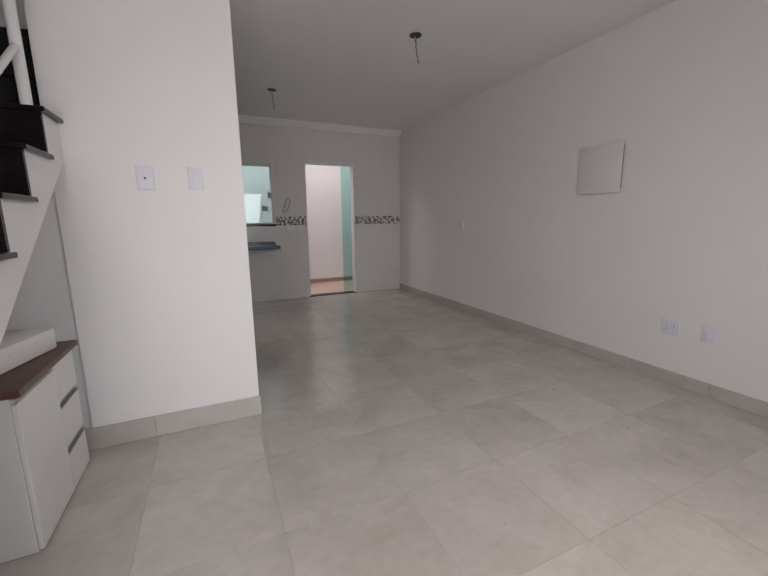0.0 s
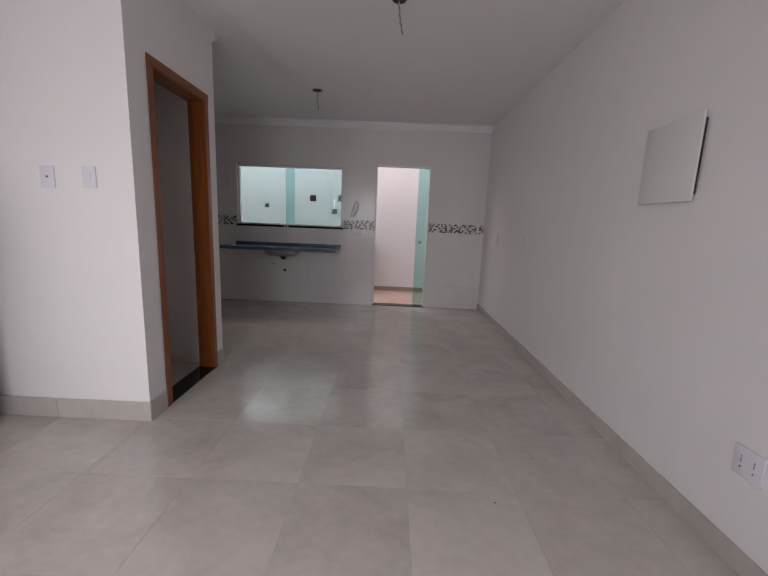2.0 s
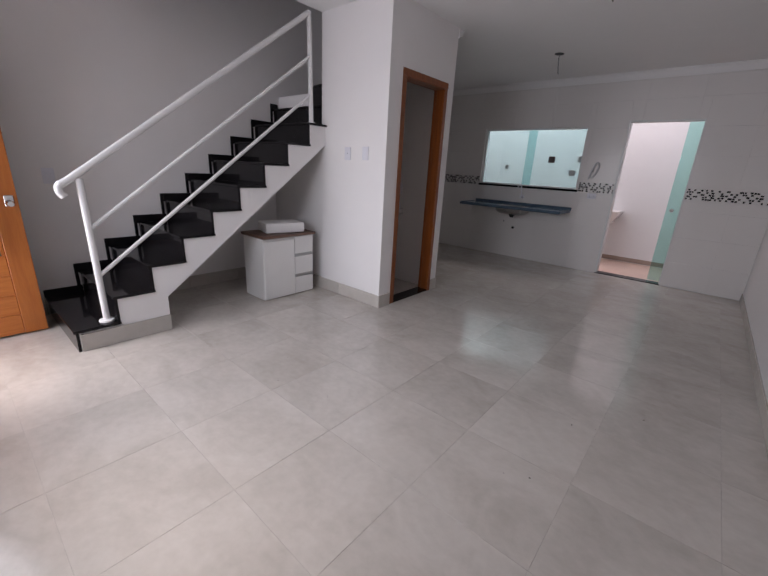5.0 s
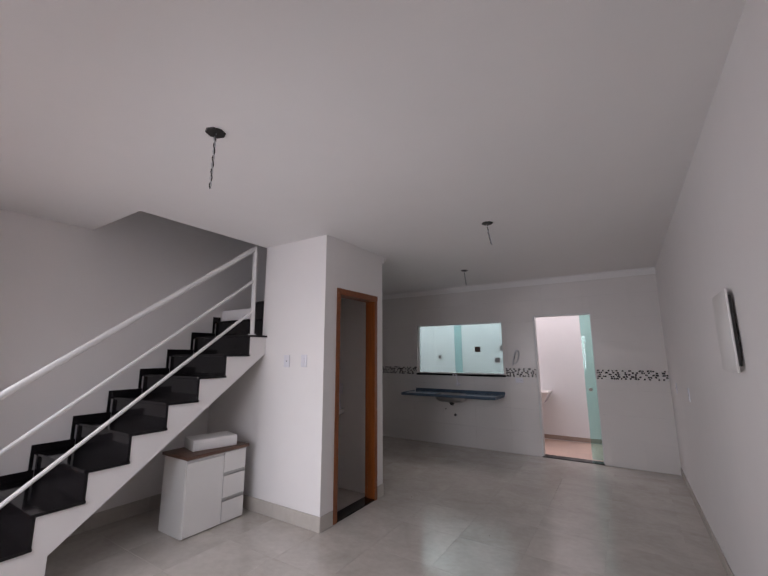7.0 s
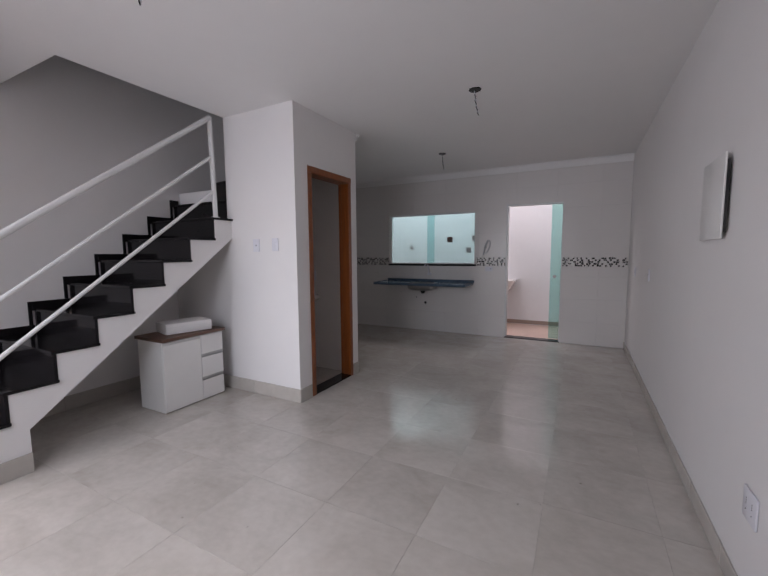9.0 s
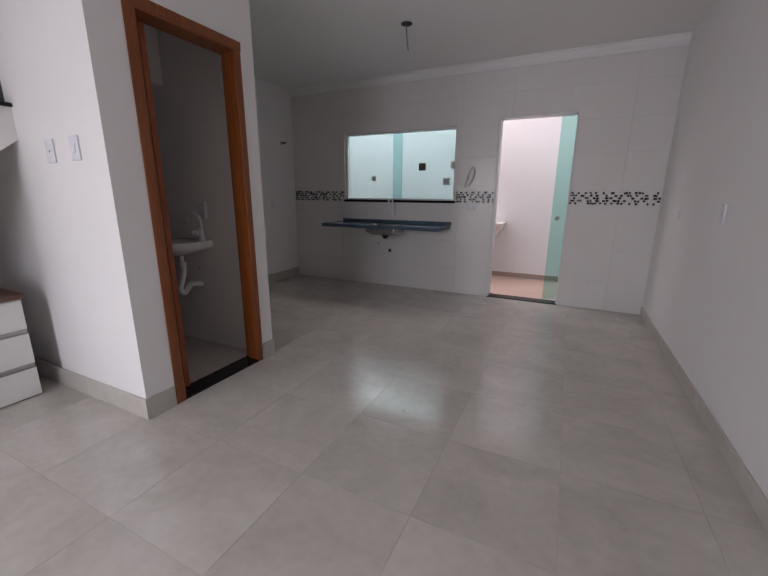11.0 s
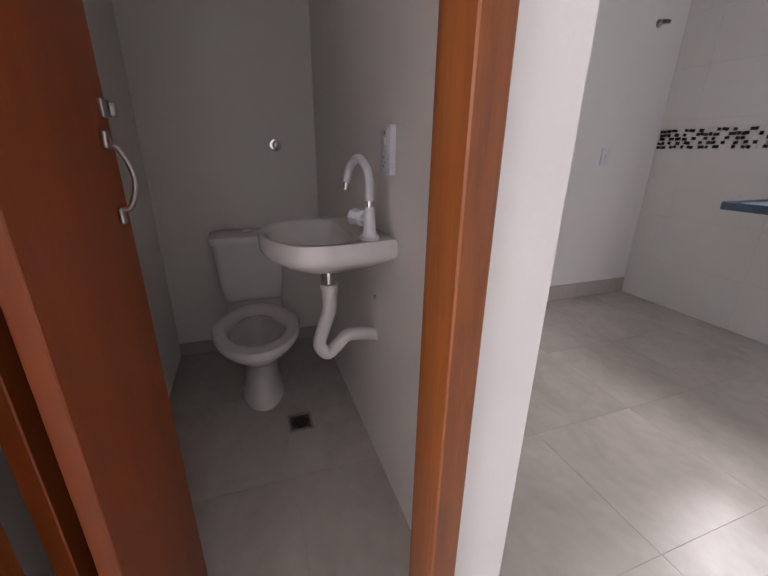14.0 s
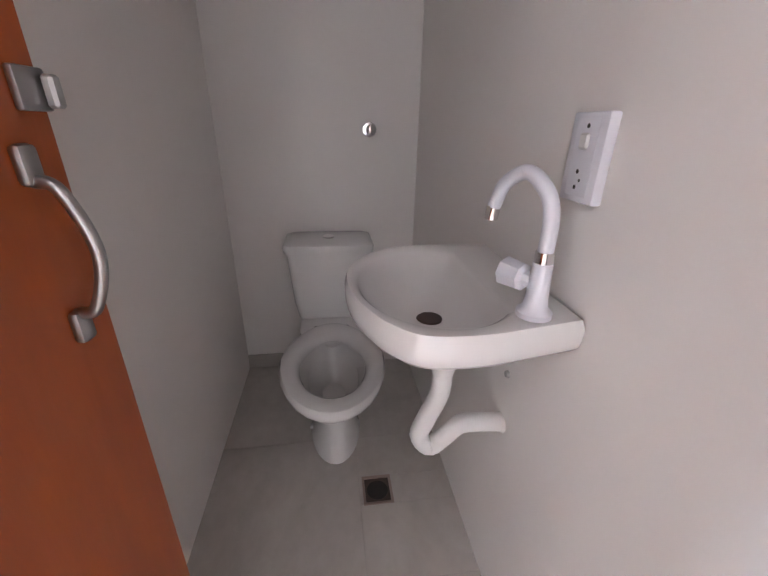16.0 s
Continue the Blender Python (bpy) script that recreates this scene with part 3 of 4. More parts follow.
part("spout", bm, M_PLASTIC, tap, "white curved spout", smooth=True)
bm = bmesh.new()
tube(bm, [(tx - 0.130, ty - 0.028, tz + 0.143), (tx - 0.134, ty - 0.029, tz + 0.120)], 0.0115, 14)
part("nozzle", bm, M_CHROME, tap, "chrome nozzle", smooth=True)
bm = bmesh.new()
tube(bm, [(tx - 0.008, ty - 0.004, tz + 0.052), (tx - 0.022, ty - 0.010, tz + 0.052), (tx - 0.026, ty - 0.012, tz + 0.052), (tx - 0.058, ty - 0.026, tz + 0.052), (tx - 0.062, ty - 0.028, tz + 0.052)], [0.012, 0.013, 0.022, 0.0245, 0.019], 8)
part("knob", bm, M_PLASTIC, tap, smooth=True)
trap = tagged(new("basin_trap"), "white corrugated plastic waste trap under the basin", "drain pipe")
bm = bmesh.new()
tube(bm, [(-0.243, 3.350, 0.776), (-0.243, 3.350, 0.718)], 0.018, 14)
part("chrome_valve", bm, M_CHROME, trap, "chrome waste valve", smooth=True)
bm = bmesh.new()
tube(bm, [(-0.243, 3.350, 0.719), (-0.243, 3.350, 0.700), (-0.243, 3.350, 0.678)], [0.027, 0.027, 0.021], 12)
part("nut", bm, M_PVC, trap, smooth=True)
pts = curve_points([(-0.243, 3.350, 0.683), (-0.243, 3.347, 0.63), (-0.250, 3.326, 0.56), (-0.257, 3.313, 0.505), (-0.255, 3.338, 0.470), (-0.255, 3.372, 0.495), (-0.258, 3.405, 0.523), (-0.262, 3.45, 0.522), (-0.265, YW, 0.512)], 9)
bm = bmesh.new()
tube(bm, pts, [0.0205 + (0.0015 if i % 2 else 0) for i in range(len(pts))], 14)
part("hose", bm, M_PVC, trap, smooth=True)
bm = bmesh.new()
tube(bm, [(-0.265, YW - 0.006, 0.512), (-0.265, YW + 0.002, 0.512)], [0.022, 0.026], 16)
part("wall_flange", bm, M_PVC, trap, smooth=True)
valve = tagged(new("flush_valve"), "chrome round shut-off valve on the toilet room wall", "valve")
bm = bmesh.new()
tube(bm, [(WX0, 3.305, 1.13), (WX0 + 0.005, 3.305, 1.13), (WX0 + 0.007, 3.305, 1.13)], [0.03, 0.028, 0.014], 18)
part("rosette", bm, M_CHROME, valve, smooth=True)
bm = bmesh.new()
tube(bm, [(WX0 + 0.006, 3.305, 1.13), (WX0 + 0.03, 3.305, 1.13), (WX0 + 0.034, 3.305, 1.13), (WX0 + 0.055, 3.305, 1.13), (WX0 + 0.06, 3.305, 1.13)], [0.011, 0.011, 0.019, 0.021, 0.014], 8)
part("knob", bm, M_CHROME, valve, smooth=True)
drain = tagged(new("floor_drain"), "open square floor drain with a dark hole", "floor drain")
bm = bmesh.new()
dx0, dx1, dy0, dy1 = -0.578, -0.470, 3.206, 3.306
for a in ((dx0, dx1, dy0, dy0 + 0.008), (dx0, dx1, dy1 - 0.008, dy1), (dx0, dx0 + 0.008, dy0 + 0.008, dy1 - 0.008), (dx1 - 0.008, dx1, dy0 + 0.008, dy1 - 0.008)):
    box(bm, *a, -0.006, 0.003)
part("rim", bm, M_LSKIRT, drain, "rusty brown rim")
part("grate_seat", boxed(dx0 + 0.008, dx1 - 0.008, dy0 + 0.008, dy1 - 0.008, -0.02, -0.0035), M_BROWNLATCH, drain)
bm = bmesh.new()
tube(bm, [((dx0 + dx1) / 2, (dy0 + dy1) / 2, -0.0034), ((dx0 + dx1) / 2, (dy0 + dy1) / 2, -0.0015)], 0.036, 20)
part("hole", bm, M_DARK, drain, "dark drain hole")

bm = bmesh.new()
tube(bm, [(-0.27, WY1 - 0.004, 0.645), (-0.27, WY1 - 0.010, 0.645)], [0.009, 0.007], 12)
thing("pipe_outlet", bm, M_GREYALU, "small capped water outlet under the basin", "pipe outlet", smooth=True)

# ---- plates and sockets ----
def plate(name, label, m, w, h, d=0.009, holes=(), rocker=None):
    """A wall plate in its own xz plane, facing -y."""
    ob = tagged(new(name), label, "switch" if "switch" in name else "socket")
    part("plate", boxed(-w / 2, w / 2, -d, 0, -h / 2, h / 2, bev=0.003, seg=2), M_PLASTIC, ob, smooth=True)
    if rocker:
        part("rocker", boxed(-rocker[0] / 2, rocker[0] / 2, -d - 0.004, -d + 0.001, -rocker[1] / 2, rocker[1] / 2, bev=0.002), M_PLASTIC, ob)
    for x, z, r in holes:
        bm = bmesh.new()
        tube(bm, [(x, -d - 0.0008, z), (x, -d + 0.0005, z)], r, 8)
        part("hole", bm, M_BLACK, ob)
    ob.matrix_world = m
    return ob

def trio(x, z, s=0.0095):
    return [(x, z + s, 0.0026), (x, z, 0.0026), (x, z - s, 0.0026)]
plate("light_switch", "white blank wall plate with a small centre hole", pose(-0.055, YP - 0.001, 1.445), 0.078, 0.118, holes=[(0, 0, 0.006)])
plate("wall_socket", "white wall plate with a socket in its centre", pose(0.180, YP - 0.001, 1.45), 0.074, 0.118, holes=trio(0, 0), rocker=(0.028, 0.045))
plate("light_switch", "white double switch plate beside the entrance", pose(XL + 0.001, 0.50, 1.135, 0, 0, 90), 0.078, 0.12, rocker=(0.03, 0.05))
plate("wall_socket", "square white plate with two sockets low on the wall", pose(XR - 0.001, 1.73, 0.424, 0, 0, -90), 0.118, 0.118, holes=trio(-0.026, 0.012) + trio(0.026, 0.012) + [(-0.026, -0.022, 0.004), (0.026, -0.022, 0.003)])
plate("wall_socket", "narrow white plate with a socket low on the wall", pose(XR - 0.001, 1.50, 0.428, 0, 0, -90), 0.074, 0.118, holes=trio(0, 0), rocker=(0.026, 0.046))
for y, z in ((5.34, 1.12), (4.32, 1.138)):
    plate("wall_socket", "white socket plate on the kitchen side wall", pose(XR - 0.001, y, z, 0, 0, -90), 0.07, 0.115, holes=trio(0, 0))
plate("wall_socket", "white socket plate on the kitchen wall", pose(XL + 0.001, 5.61, 1.09, 0, 0, 90), 0.072, 0.115, holes=trio(0, 0))
plate("wall_socket", "white socket plate under the mosaic band", pose(1.345, YB - 0.001, 1.10), 0.118, 0.075, holes=trio(-0.03, 0) + trio(0.03, 0))
sw = plate("light_switch", "white surface-mounted switch and socket beside the basin", pose(-0.148, WY1 - 0.005, 1.108), 0.078, 0.122, d=0.017, holes=[(-0.004, -0.018, 0.0034), (0.004, -0.030, 0.0024), (-0.004, -0.040, 0.0034), (0, 0.043, 0.0034)])
part("insert", boxed(-0.024, 0.024, -0.0176, -0.0165, -0.052, 0.052), M_PLASTIC, sw)
part("rocker", boxed(-0.010, 0.010, -0.0225, -0.0165, 0.012, 0.034, bev=0.003), M_LAMINATE, sw, "white switch rocker")

# breaker panel with its cover ajar
panel = tagged(new("breaker_panel"), "white electric panel with its cover standing slightly off", "electric panel")
# flat black slab: the opening's shade is put into its colour
part("recess", boxed(XR - 0.005, XR - 0.001, 2.27, 2.57, 1.45, 1.78, bev=0.002), M_BLACK, panel, "flat black slab for the shaded opening behind the cover")
bm = boxed(-0.010, 0.0, -0.395, 0, -0.195, 0.195, bev=0.004, seg=2)
cover = part("cover", bm, M_LAMINATE, panel, "smooth white cover", smooth=True)
cover.matrix_world = pose(XR - 0.010, 2.595, 1.615, 0, 0, -2.0)
# black strip paints the shadow gap between cover and wall
part("cover_latch", boxed(0.0005, 0.011, -0.390, -0.375, -0.165, 0.165), M_BLACK, cover, "black strip painted for the shade behind the cover's edge")

# wires hanging from ceiling boxes
def ceiling_box(x, y, ln, bend):
    ob = tagged(new("ceiling_outlet"), "open black ceiling box with a hanging twisted wire", "ceiling outlet", group="ceiling outlets")
    bm = bmesh.new()
    tube(bm, [(0, 0, 0), (0, 0, -0.006)], [0.052, 0.048], 8)
    part("box", bm, M_BLACK, ob)
    for s in (-1, 1):
        pts = [(0.004 * math.cos(k * 1.1 + s * 1.57) + bend * (k / 24) ** 2, 0.004 * math.sin(k * 1.1 + s * 1.57), -0.005 - ln * k / 24) for k in range(25)]
        bm = bmesh.new()
        tube(bm, pts, 0.0032, 6)
        part("wire", bm, M_BLACK if s < 0 else M_CABLE, ob, smooth=True)
    ob.matrix_world = pose(x, y, H - 0.001)
ceiling_box(1.07, 0.92, 0.31, -0.01)
ceiling_box(1.852, 3.087, 0.20, 0.03)
ceiling_box(0.985, 4.83, 0.20, 0.02)

# ---- kitchen ----
ctop = tagged(new("sink_counter"), "wall-hung steel sink counter still wrapped in blue film", "sink counter")
KX0, KX1, KY0, KZ = -0.50, 1.10, 5.60, 0.865
bx0, bx1, by0, by1 = 0.06, 0.54, 5.70, 5.99
bm = bmesh.new()
for a in ((KX0, bx0, KY0, YB - 0.002), (bx1, KX1, KY0, YB - 0.002), (bx0, bx1, KY0, by0), (bx0, bx1, by1, YB - 0.002)):
    box(bm, *a, KZ - 0.025, KZ)
part("top", bm, M_TOPFILM, ctop, "pale blue film over the steel top")
part("front_edge", boxed(KX0 - 0.002, KX1 + 0.002, KY0 - 0.012, KY0 - 0.0005, KZ - 0.034, KZ + 0.008, bev=0.003), M_FILM, ctop)
for x in (KX0, KX1):
    part("side_edge", boxed(x - 0.010, x + 0.002, KY0, YB - 0.025, KZ - 0.034, KZ + 0.008, bev=0.002), M_FILM, ctop)
part("backsplash", boxed(KX0 + 0.02, KX1 + 0.01, YB - 0.022, YB - 0.002, KZ + 0.001, KZ + 0.045, bev=0.002), M_FILM, ctop, "dark blue film on the upstand")
bm = bmesh.new()
loft(bm, [rrect(bx0 + 0.002, bx1 - 0.002, by0 + 0.002, by1 - 0.002, 0.05, KZ - 0.002), rrect(bx0 + 0.01, bx1 - 0.01, by0 + 0.01, by1 - 0.01, 0.06, KZ - 0.09), rrect(bx0 + 0.06, bx1 - 0.06, by0 + 0.05, by1 - 0.05, 0.06, KZ - 0.125)], cap0=False)
bowl = part("bowl", bm, M_STEEL, ctop, "round-cornered stainless bowl", smooth=True)
bm = bmesh.new()
tube(bm, [(0.31, 5.845, KZ - 0.12), (0.31, 5.845, KZ - 0.14), (0.31, 5.845, KZ - 0.165), (0.31, 5.845, KZ - 0.18)], [0.05, 0.048, 0.03, 0.028], 16)
part("waste_outlet", bm, M_BLACK, ctop, "black plastic waste outlet", smooth=True)
ktap = tagged(new("kitchen_tap"), "white wall-mounted swan-neck kitchen tap", "tap")
bm = bmesh.new()
tube(bm, [(0.335, YB, 1.0), (0.335, YB - 0.006, 1.0), (0.335, YB - 0.01, 1.0), (0.335, YB - 0.05, 1.0)], [0.028, 0.026, 0.016, 0.015], 14)
part("body", bm, M_PLASTIC, ktap, smooth=True)
bm = bmesh.new()
tube(bm, curve_points([(0.335, YB - 0.045, 1.0), (0.334, YB - 0.06, 1.06), (0.328, YB - 0.075, 1.14), (0.318, YB - 0.10, 1.185), (0.305, YB - 0.14, 1.18), (0.30, YB - 0.16, 1.14)], 6), 0.0095, 10)
part("spout", bm, M_PLASTIC, ktap, smooth=True)
bm = bmesh.new()
tube(bm, [(0.335, YB - 0.05, 1.0), (0.335, YB - 0.075, 1.0), (0.335, YB - 0.08, 1.0)], [0.02, 0.022, 0.014], 8)
part("knob", bm, M_PLASTIC, ktap, smooth=True)
for x, z, r, lab in ((0.255, 0.493, 0.026, "dark waste pipe opening in the kitchen wall"), (0.085, 0.582, 0.011, "small capped water outlet in the kitchen wall")):
    bm = bmesh.new()
    tube(bm, [(x, YB - 0.006, z), (x, YB + 0.002, z)], [r * 0.85, r * 1.1], 16)
    o = thing("pipe_outlet", bm, M_GREYALU, lab, "pipe outlet", smooth=True)
    bm = bmesh.new()
    tube(bm, [(x, YB - 0.0075, z), (x, YB - 0.005, z)], r * 0.75, 14)
    part("opening", bm, M_DARK, o)
gp = tagged(new("wall_water_outlet"), "small brass water outlet high on the kitchen wall", "pipe outlet")
bm = bmesh.new()
tube(bm, [(XL, 5.855, 1.935), (XL + 0.006, 5.855, 1.935), (XL + 0.008, 5.855, 1.935), (XL + 0.05, 5.855, 1.935)], [0.026, 0.024, 0.013, 0.013], 12)
part("nipple", bm, M_GREYALU, gp, smooth=True)
bm = bmesh.new()
tube(bm, [(XL + 0.045, 5.84, 1.935), (XL + 0.045, 5.89, 1.94)], 0.012, 10)
part("elbow", bm, M_BROWNLATCH, gp, smooth=True)
# gas hose looped on a hook
loop = tagged(new("looped_hose"), "grey transparent hose looped on the tiled wall", "hose")
bm = bmesh.new()
tube(bm, curve_points([(1.255, YB - 0.012, 1.33), (1.275, YB - 0.02, 1.42), (1.30, YB - 0.025, 1.50), (1.335, YB - 0.03, 1.56), (1.362, YB - 0.028, 1.52), (1.345, YB - 0.02, 1.43), (1.315, YB - 0.018, 1.375), (1.285, YB - 0.012, 1.35)], 6), 0.011, 8)
part("hose", bm, M_CABLE, loop, smooth=True)
part("hook", boxed(1.275, 1.30, YB - 0.03, YB - 0.001, 1.43, 1.47, bev=0.003), M_GREYALU, loop)

# kitchen window
win = tagged(new("window_1"), "sliding greenish tempered glass window over the sink", "window", kind="structure")
bw = 0.028
yw0, yw1 = YT + 0.03, YT + 0.085
part("window_frame", boxed(WINX0, WINX0 + bw, yw0, yw1, WINZ0 + 0.022, WINZ1, bev=0.002), M_ALU, win)
part("window_frame", boxed(WINX1 - 0.012, WINX1, yw0, yw1, WINZ0 + 0.022, WINZ1, bev=0.002), M_ALU, win)
part("window_frame", boxed(WINX0 + bw, WINX1 - 0.012, yw0, yw1, WINZ1 - 0.022, WINZ1, bev=0.002), M_ALU, win)
part("window_track", boxed(WINX0 + bw, WINX1 - 0.012, yw0, yw1, WINZ0 + 0.0225, WINZ0 + 0.04, bev=0.002), M_ALU, win)
part("window_sill", boxed(WINX0 - 0.012, WINX1 + 0.03, YB - 0.022, yw1 + 0.02, WINZ0 - 0.008, WINZ0 + 0.022, bev=0.003), M_GRANITE, win, "black granite sill")
for x0, x1, y in ((WINX0 + bw - 0.005, 0.395, YT + 0.045), (0.257, WINX1 - 0.008, YT + 0.065)):
    p = part("pane", boxed(x0, x1, y, y + 0.008, WINZ0 + 0.038, WINZ1 - 0.018), M_GLASS, win, "greenish glass pane")
    p.visible_shadow = False
for x, z, s, mt in ((0.673, 1.587, 0.05, M_BROWNLATCH), (1.095, 1.60, 0.05, M_GREYLATCH), (1.0, 1.405, 0.045, M_GREYLATCH), (-0.02, 1.455, 0.035, M_GREYLATCH)):
    part("latch", boxed(x - s * 0.9, x + s * 0.9, YT + 0.036, YT + 0.0445 if x < 0.2 else YT + 0.0645, z - s * 0.9, z + s * 0.9, bev=0.004), mt, win, "square glass latch")

bm = bmesh.new()
tube(bm, [(-0.10, YT + 0.0435, 1.622), (-0.055, YT + 0.0435, 1.640), (-0.01, YT + 0.0435, 1.648)], 0.0025, 6)
part("pane_mark", bm, M_GREYLATCH, win, "thin dark scuff on the glass")

# glass door to the laundry yard
gd = tagged(new("door_2"), "greenish sliding glass door pushed open to the yard", "door", kind="structure")
part("frame", boxed(DOORX0, DOORX0 + 0.02, YT - 0.004, YT + 0.14, 0.012, DOORZ, bev=0.002), M_ALU, gd)
part("frame", boxed(DOORX1 - 0.012, DOORX1, YT - 0.004, YT + 0.14, 0.012, DOORZ, bev=0.002), M_ALU, gd)
part("frame", boxed(DOORX0 + 0.02, DOORX1 - 0.012, YT - 0.004, YT + 0.14, DOORZ - 0.018, DOORZ, bev=0.002), M_ALU, gd)
p = part("pane", boxed(2.245, 3.05, YT + 0.165, YT + 0.174, 0.015, DOORZ + 0.03), M_DGLASS, gd, "greenish glass leaf")
p.visible_shadow = False
part("track", boxed(DOORX0, 3.1, YT + 0.142, YT + 0.185, DOORZ + 0.032, DOORZ + 0.07, bev=0.002), M_ALU, gd)
bm = bmesh.new()
tube(bm, [(2.31, YT + 0.13, 0.99), (2.31, YT + 0.205, 0.99)], 0.024, 14)
part("knob", bm, M_CHROME, gd, "round chrome knob", smooth=True)
structure("threshold_yard", boxed(DOORX0, DOORX1, YB - 0.004, YT + 0.14, 0.0, 0.012, bev=0.002), M_GRANITE, "dark granite threshold of the yard door", "threshold")

# laundry tub seen through the yard door
tub = tagged(new("laundry_tub"), "white wall-hung laundry tub in the yard", "laundry tub")
bm = bmesh.new()
loft(bm, [rrect(0.78, 1.50, 7.10, YL - 0.03, 0.05, 0.66), rrect(0.70, 1.585, 7.03, YL - 0.015, 0.05, 0.80), rrect(0.68, 1.605, 7.0, YL - 0.014, 0.05, 0.85), rrect(0.72, 1.565, 7.04, YL - 0.05, 0.05, 0.85), rrect(0.80, 1.48, 7.12, YL - 0.08, 0.05, 0.72)])
part("basin", bm, M_CERAMIC, tub, smooth=True)
part("bracket", boxed(0.95, 1.0, 7.2, YL - 0.001, 0.60, 0.659), M_GREYALU, tub)
part("bracket", boxed(1.25, 1.30, 7.2, YL - 0.001, 0.60, 0.659), M_GREYALU, tub)

# ---- entrance door leaf standing open, and its frame ----
ent = tagged(new("entrance_door"), "orange varnished wooden plank door standing open", "door")
EX, EY0, EY1 = -0.965, YF + 0.02, 0.255
part("stile", boxed(EX - 0.035, EX, EY1 - 0.13, EY1, 0.012, 2.09, bev=0.003), M_ENTS, ent)
part("stile", boxed(EX - 0.035, EX, EY0, EY0 + 0.13, 0.012, 2.09, bev=0.003), M_ENTS, ent)
n = 14
for i in range(n):
    z0, z1 = 0.012 + 2.078 * i / n, 0.012 + 2.078 * (i + 1) / n
    part("plank", boxed(EX - 0.03, EX - 0.006, EY0 + 0.131, EY1 - 0.131, z0 + 0.003, z1 - 0.003, bev=0.004), M_ENTR, ent)
part("core", boxed(EX - 0.028, EX - 0.012, EY0 + 0.125, EY1 - 0.125, 0.014, 2.088), M_ENTS, ent)
py = 0.085
bm = bmesh.new()
tube(bm, [(EX + 0.05, py, 0.62), (EX + 0.05, py, 1.62)], 0.016, 14)
h = part("pull_bar", bm, M_STEEL, ent, "long steel pull bar", smooth=True)
for z in (0.75, 1.49):
    bm = bmesh.new()
    tube(bm, [(EX + 0.001, py, z), (EX + 0.05, py, z)], 0.009, 10)
    part("bracket", bm, M_STEEL, h, smooth=True)
lk = part("lock_plate", boxed(EX + 0.0005, EX + 0.008, 0.185, 0.235, 0.945, 1.02, bev=0.003), M_CHROME, ent, "chrome lock plate")
bm = bmesh.new()
tube(bm, [(EX + 0.007, 0.21, 0.965), (EX + 0.03, 0.21, 0.965), (EX + 0.035, 0.21, 0.965), (EX + 0.055, 0.21, 0.965)], [0.011, 0.011, 0.022, 0.018], 12)
part("knob", bm, M_CHROME, lk, smooth=True)
ef = tagged(new("door_3"), "orange varnished wooden frame of the entrance", "door frame", kind="structure")
part("jamb", boxed(ENX0, ENX0 + 0.03, YF - 0.148, YF - 0.002, 0.0, 2.09, bev=0.002), M_ENTS, ef)
part("jamb", boxed(ENX1 - 0.03, ENX1, YF - 0.148, YF - 0.002, 0.0, 2.09, bev=0.002), M_ENTS, ef)
part("head", boxed(ENX0, ENX1, YF - 0.148, YF - 0.002, 2.091, 2.12, bev=0.002), M_ENTS, ef)
# frame added around the assumed front window, never in view
fw = tagged(new("window_2"), "assumed unseen front window with white aluminium frame", "window", kind="structure")
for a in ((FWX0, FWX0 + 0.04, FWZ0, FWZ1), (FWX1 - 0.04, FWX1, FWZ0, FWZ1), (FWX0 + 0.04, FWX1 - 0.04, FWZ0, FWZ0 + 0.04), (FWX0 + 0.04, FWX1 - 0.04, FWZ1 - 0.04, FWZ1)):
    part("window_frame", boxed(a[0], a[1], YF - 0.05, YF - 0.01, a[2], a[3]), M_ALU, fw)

# ---- mosaic band on the kitchen wall ----
band = tagged(new("mosaic_band"), "narrow band of black and white mosaic chips", "mosaic band", kind="stuff")
BZ0, BZ1, ROWS = 1.150, 1.285, 5
RUNS = ((XL + 0.003, WINX0 - 0.014), (WINX1 + 0.032, DOORX0 - 0.003), (DOORX1 + 0.003, XR - 0.003))


def chip(bm, x, z, w, h, turn, proud):
    """One small chip of stone, its corners cut a little out of square."""
    c, q = math.cos(turn), math.sin(turn)
    flat = [(x + c * u * w - q * v * h, z + q * u * w + c * v * h) for u, v in ((-0.5, -0.42), (0.42, -0.5), (0.5, 0.42), (-0.42, 0.5))]
    loft(bm, [[(px, y, min(max(pz, BZ0 + 0.001), BZ1 - 0.001)) for px, pz in flat] for y in (YB + 0.004, YB - proud)])


rnd = random.Random(7)
dark_chips, pale_chips = bmesh.new(), bmesh.new()
step = (BZ1 - BZ0) / ROWS
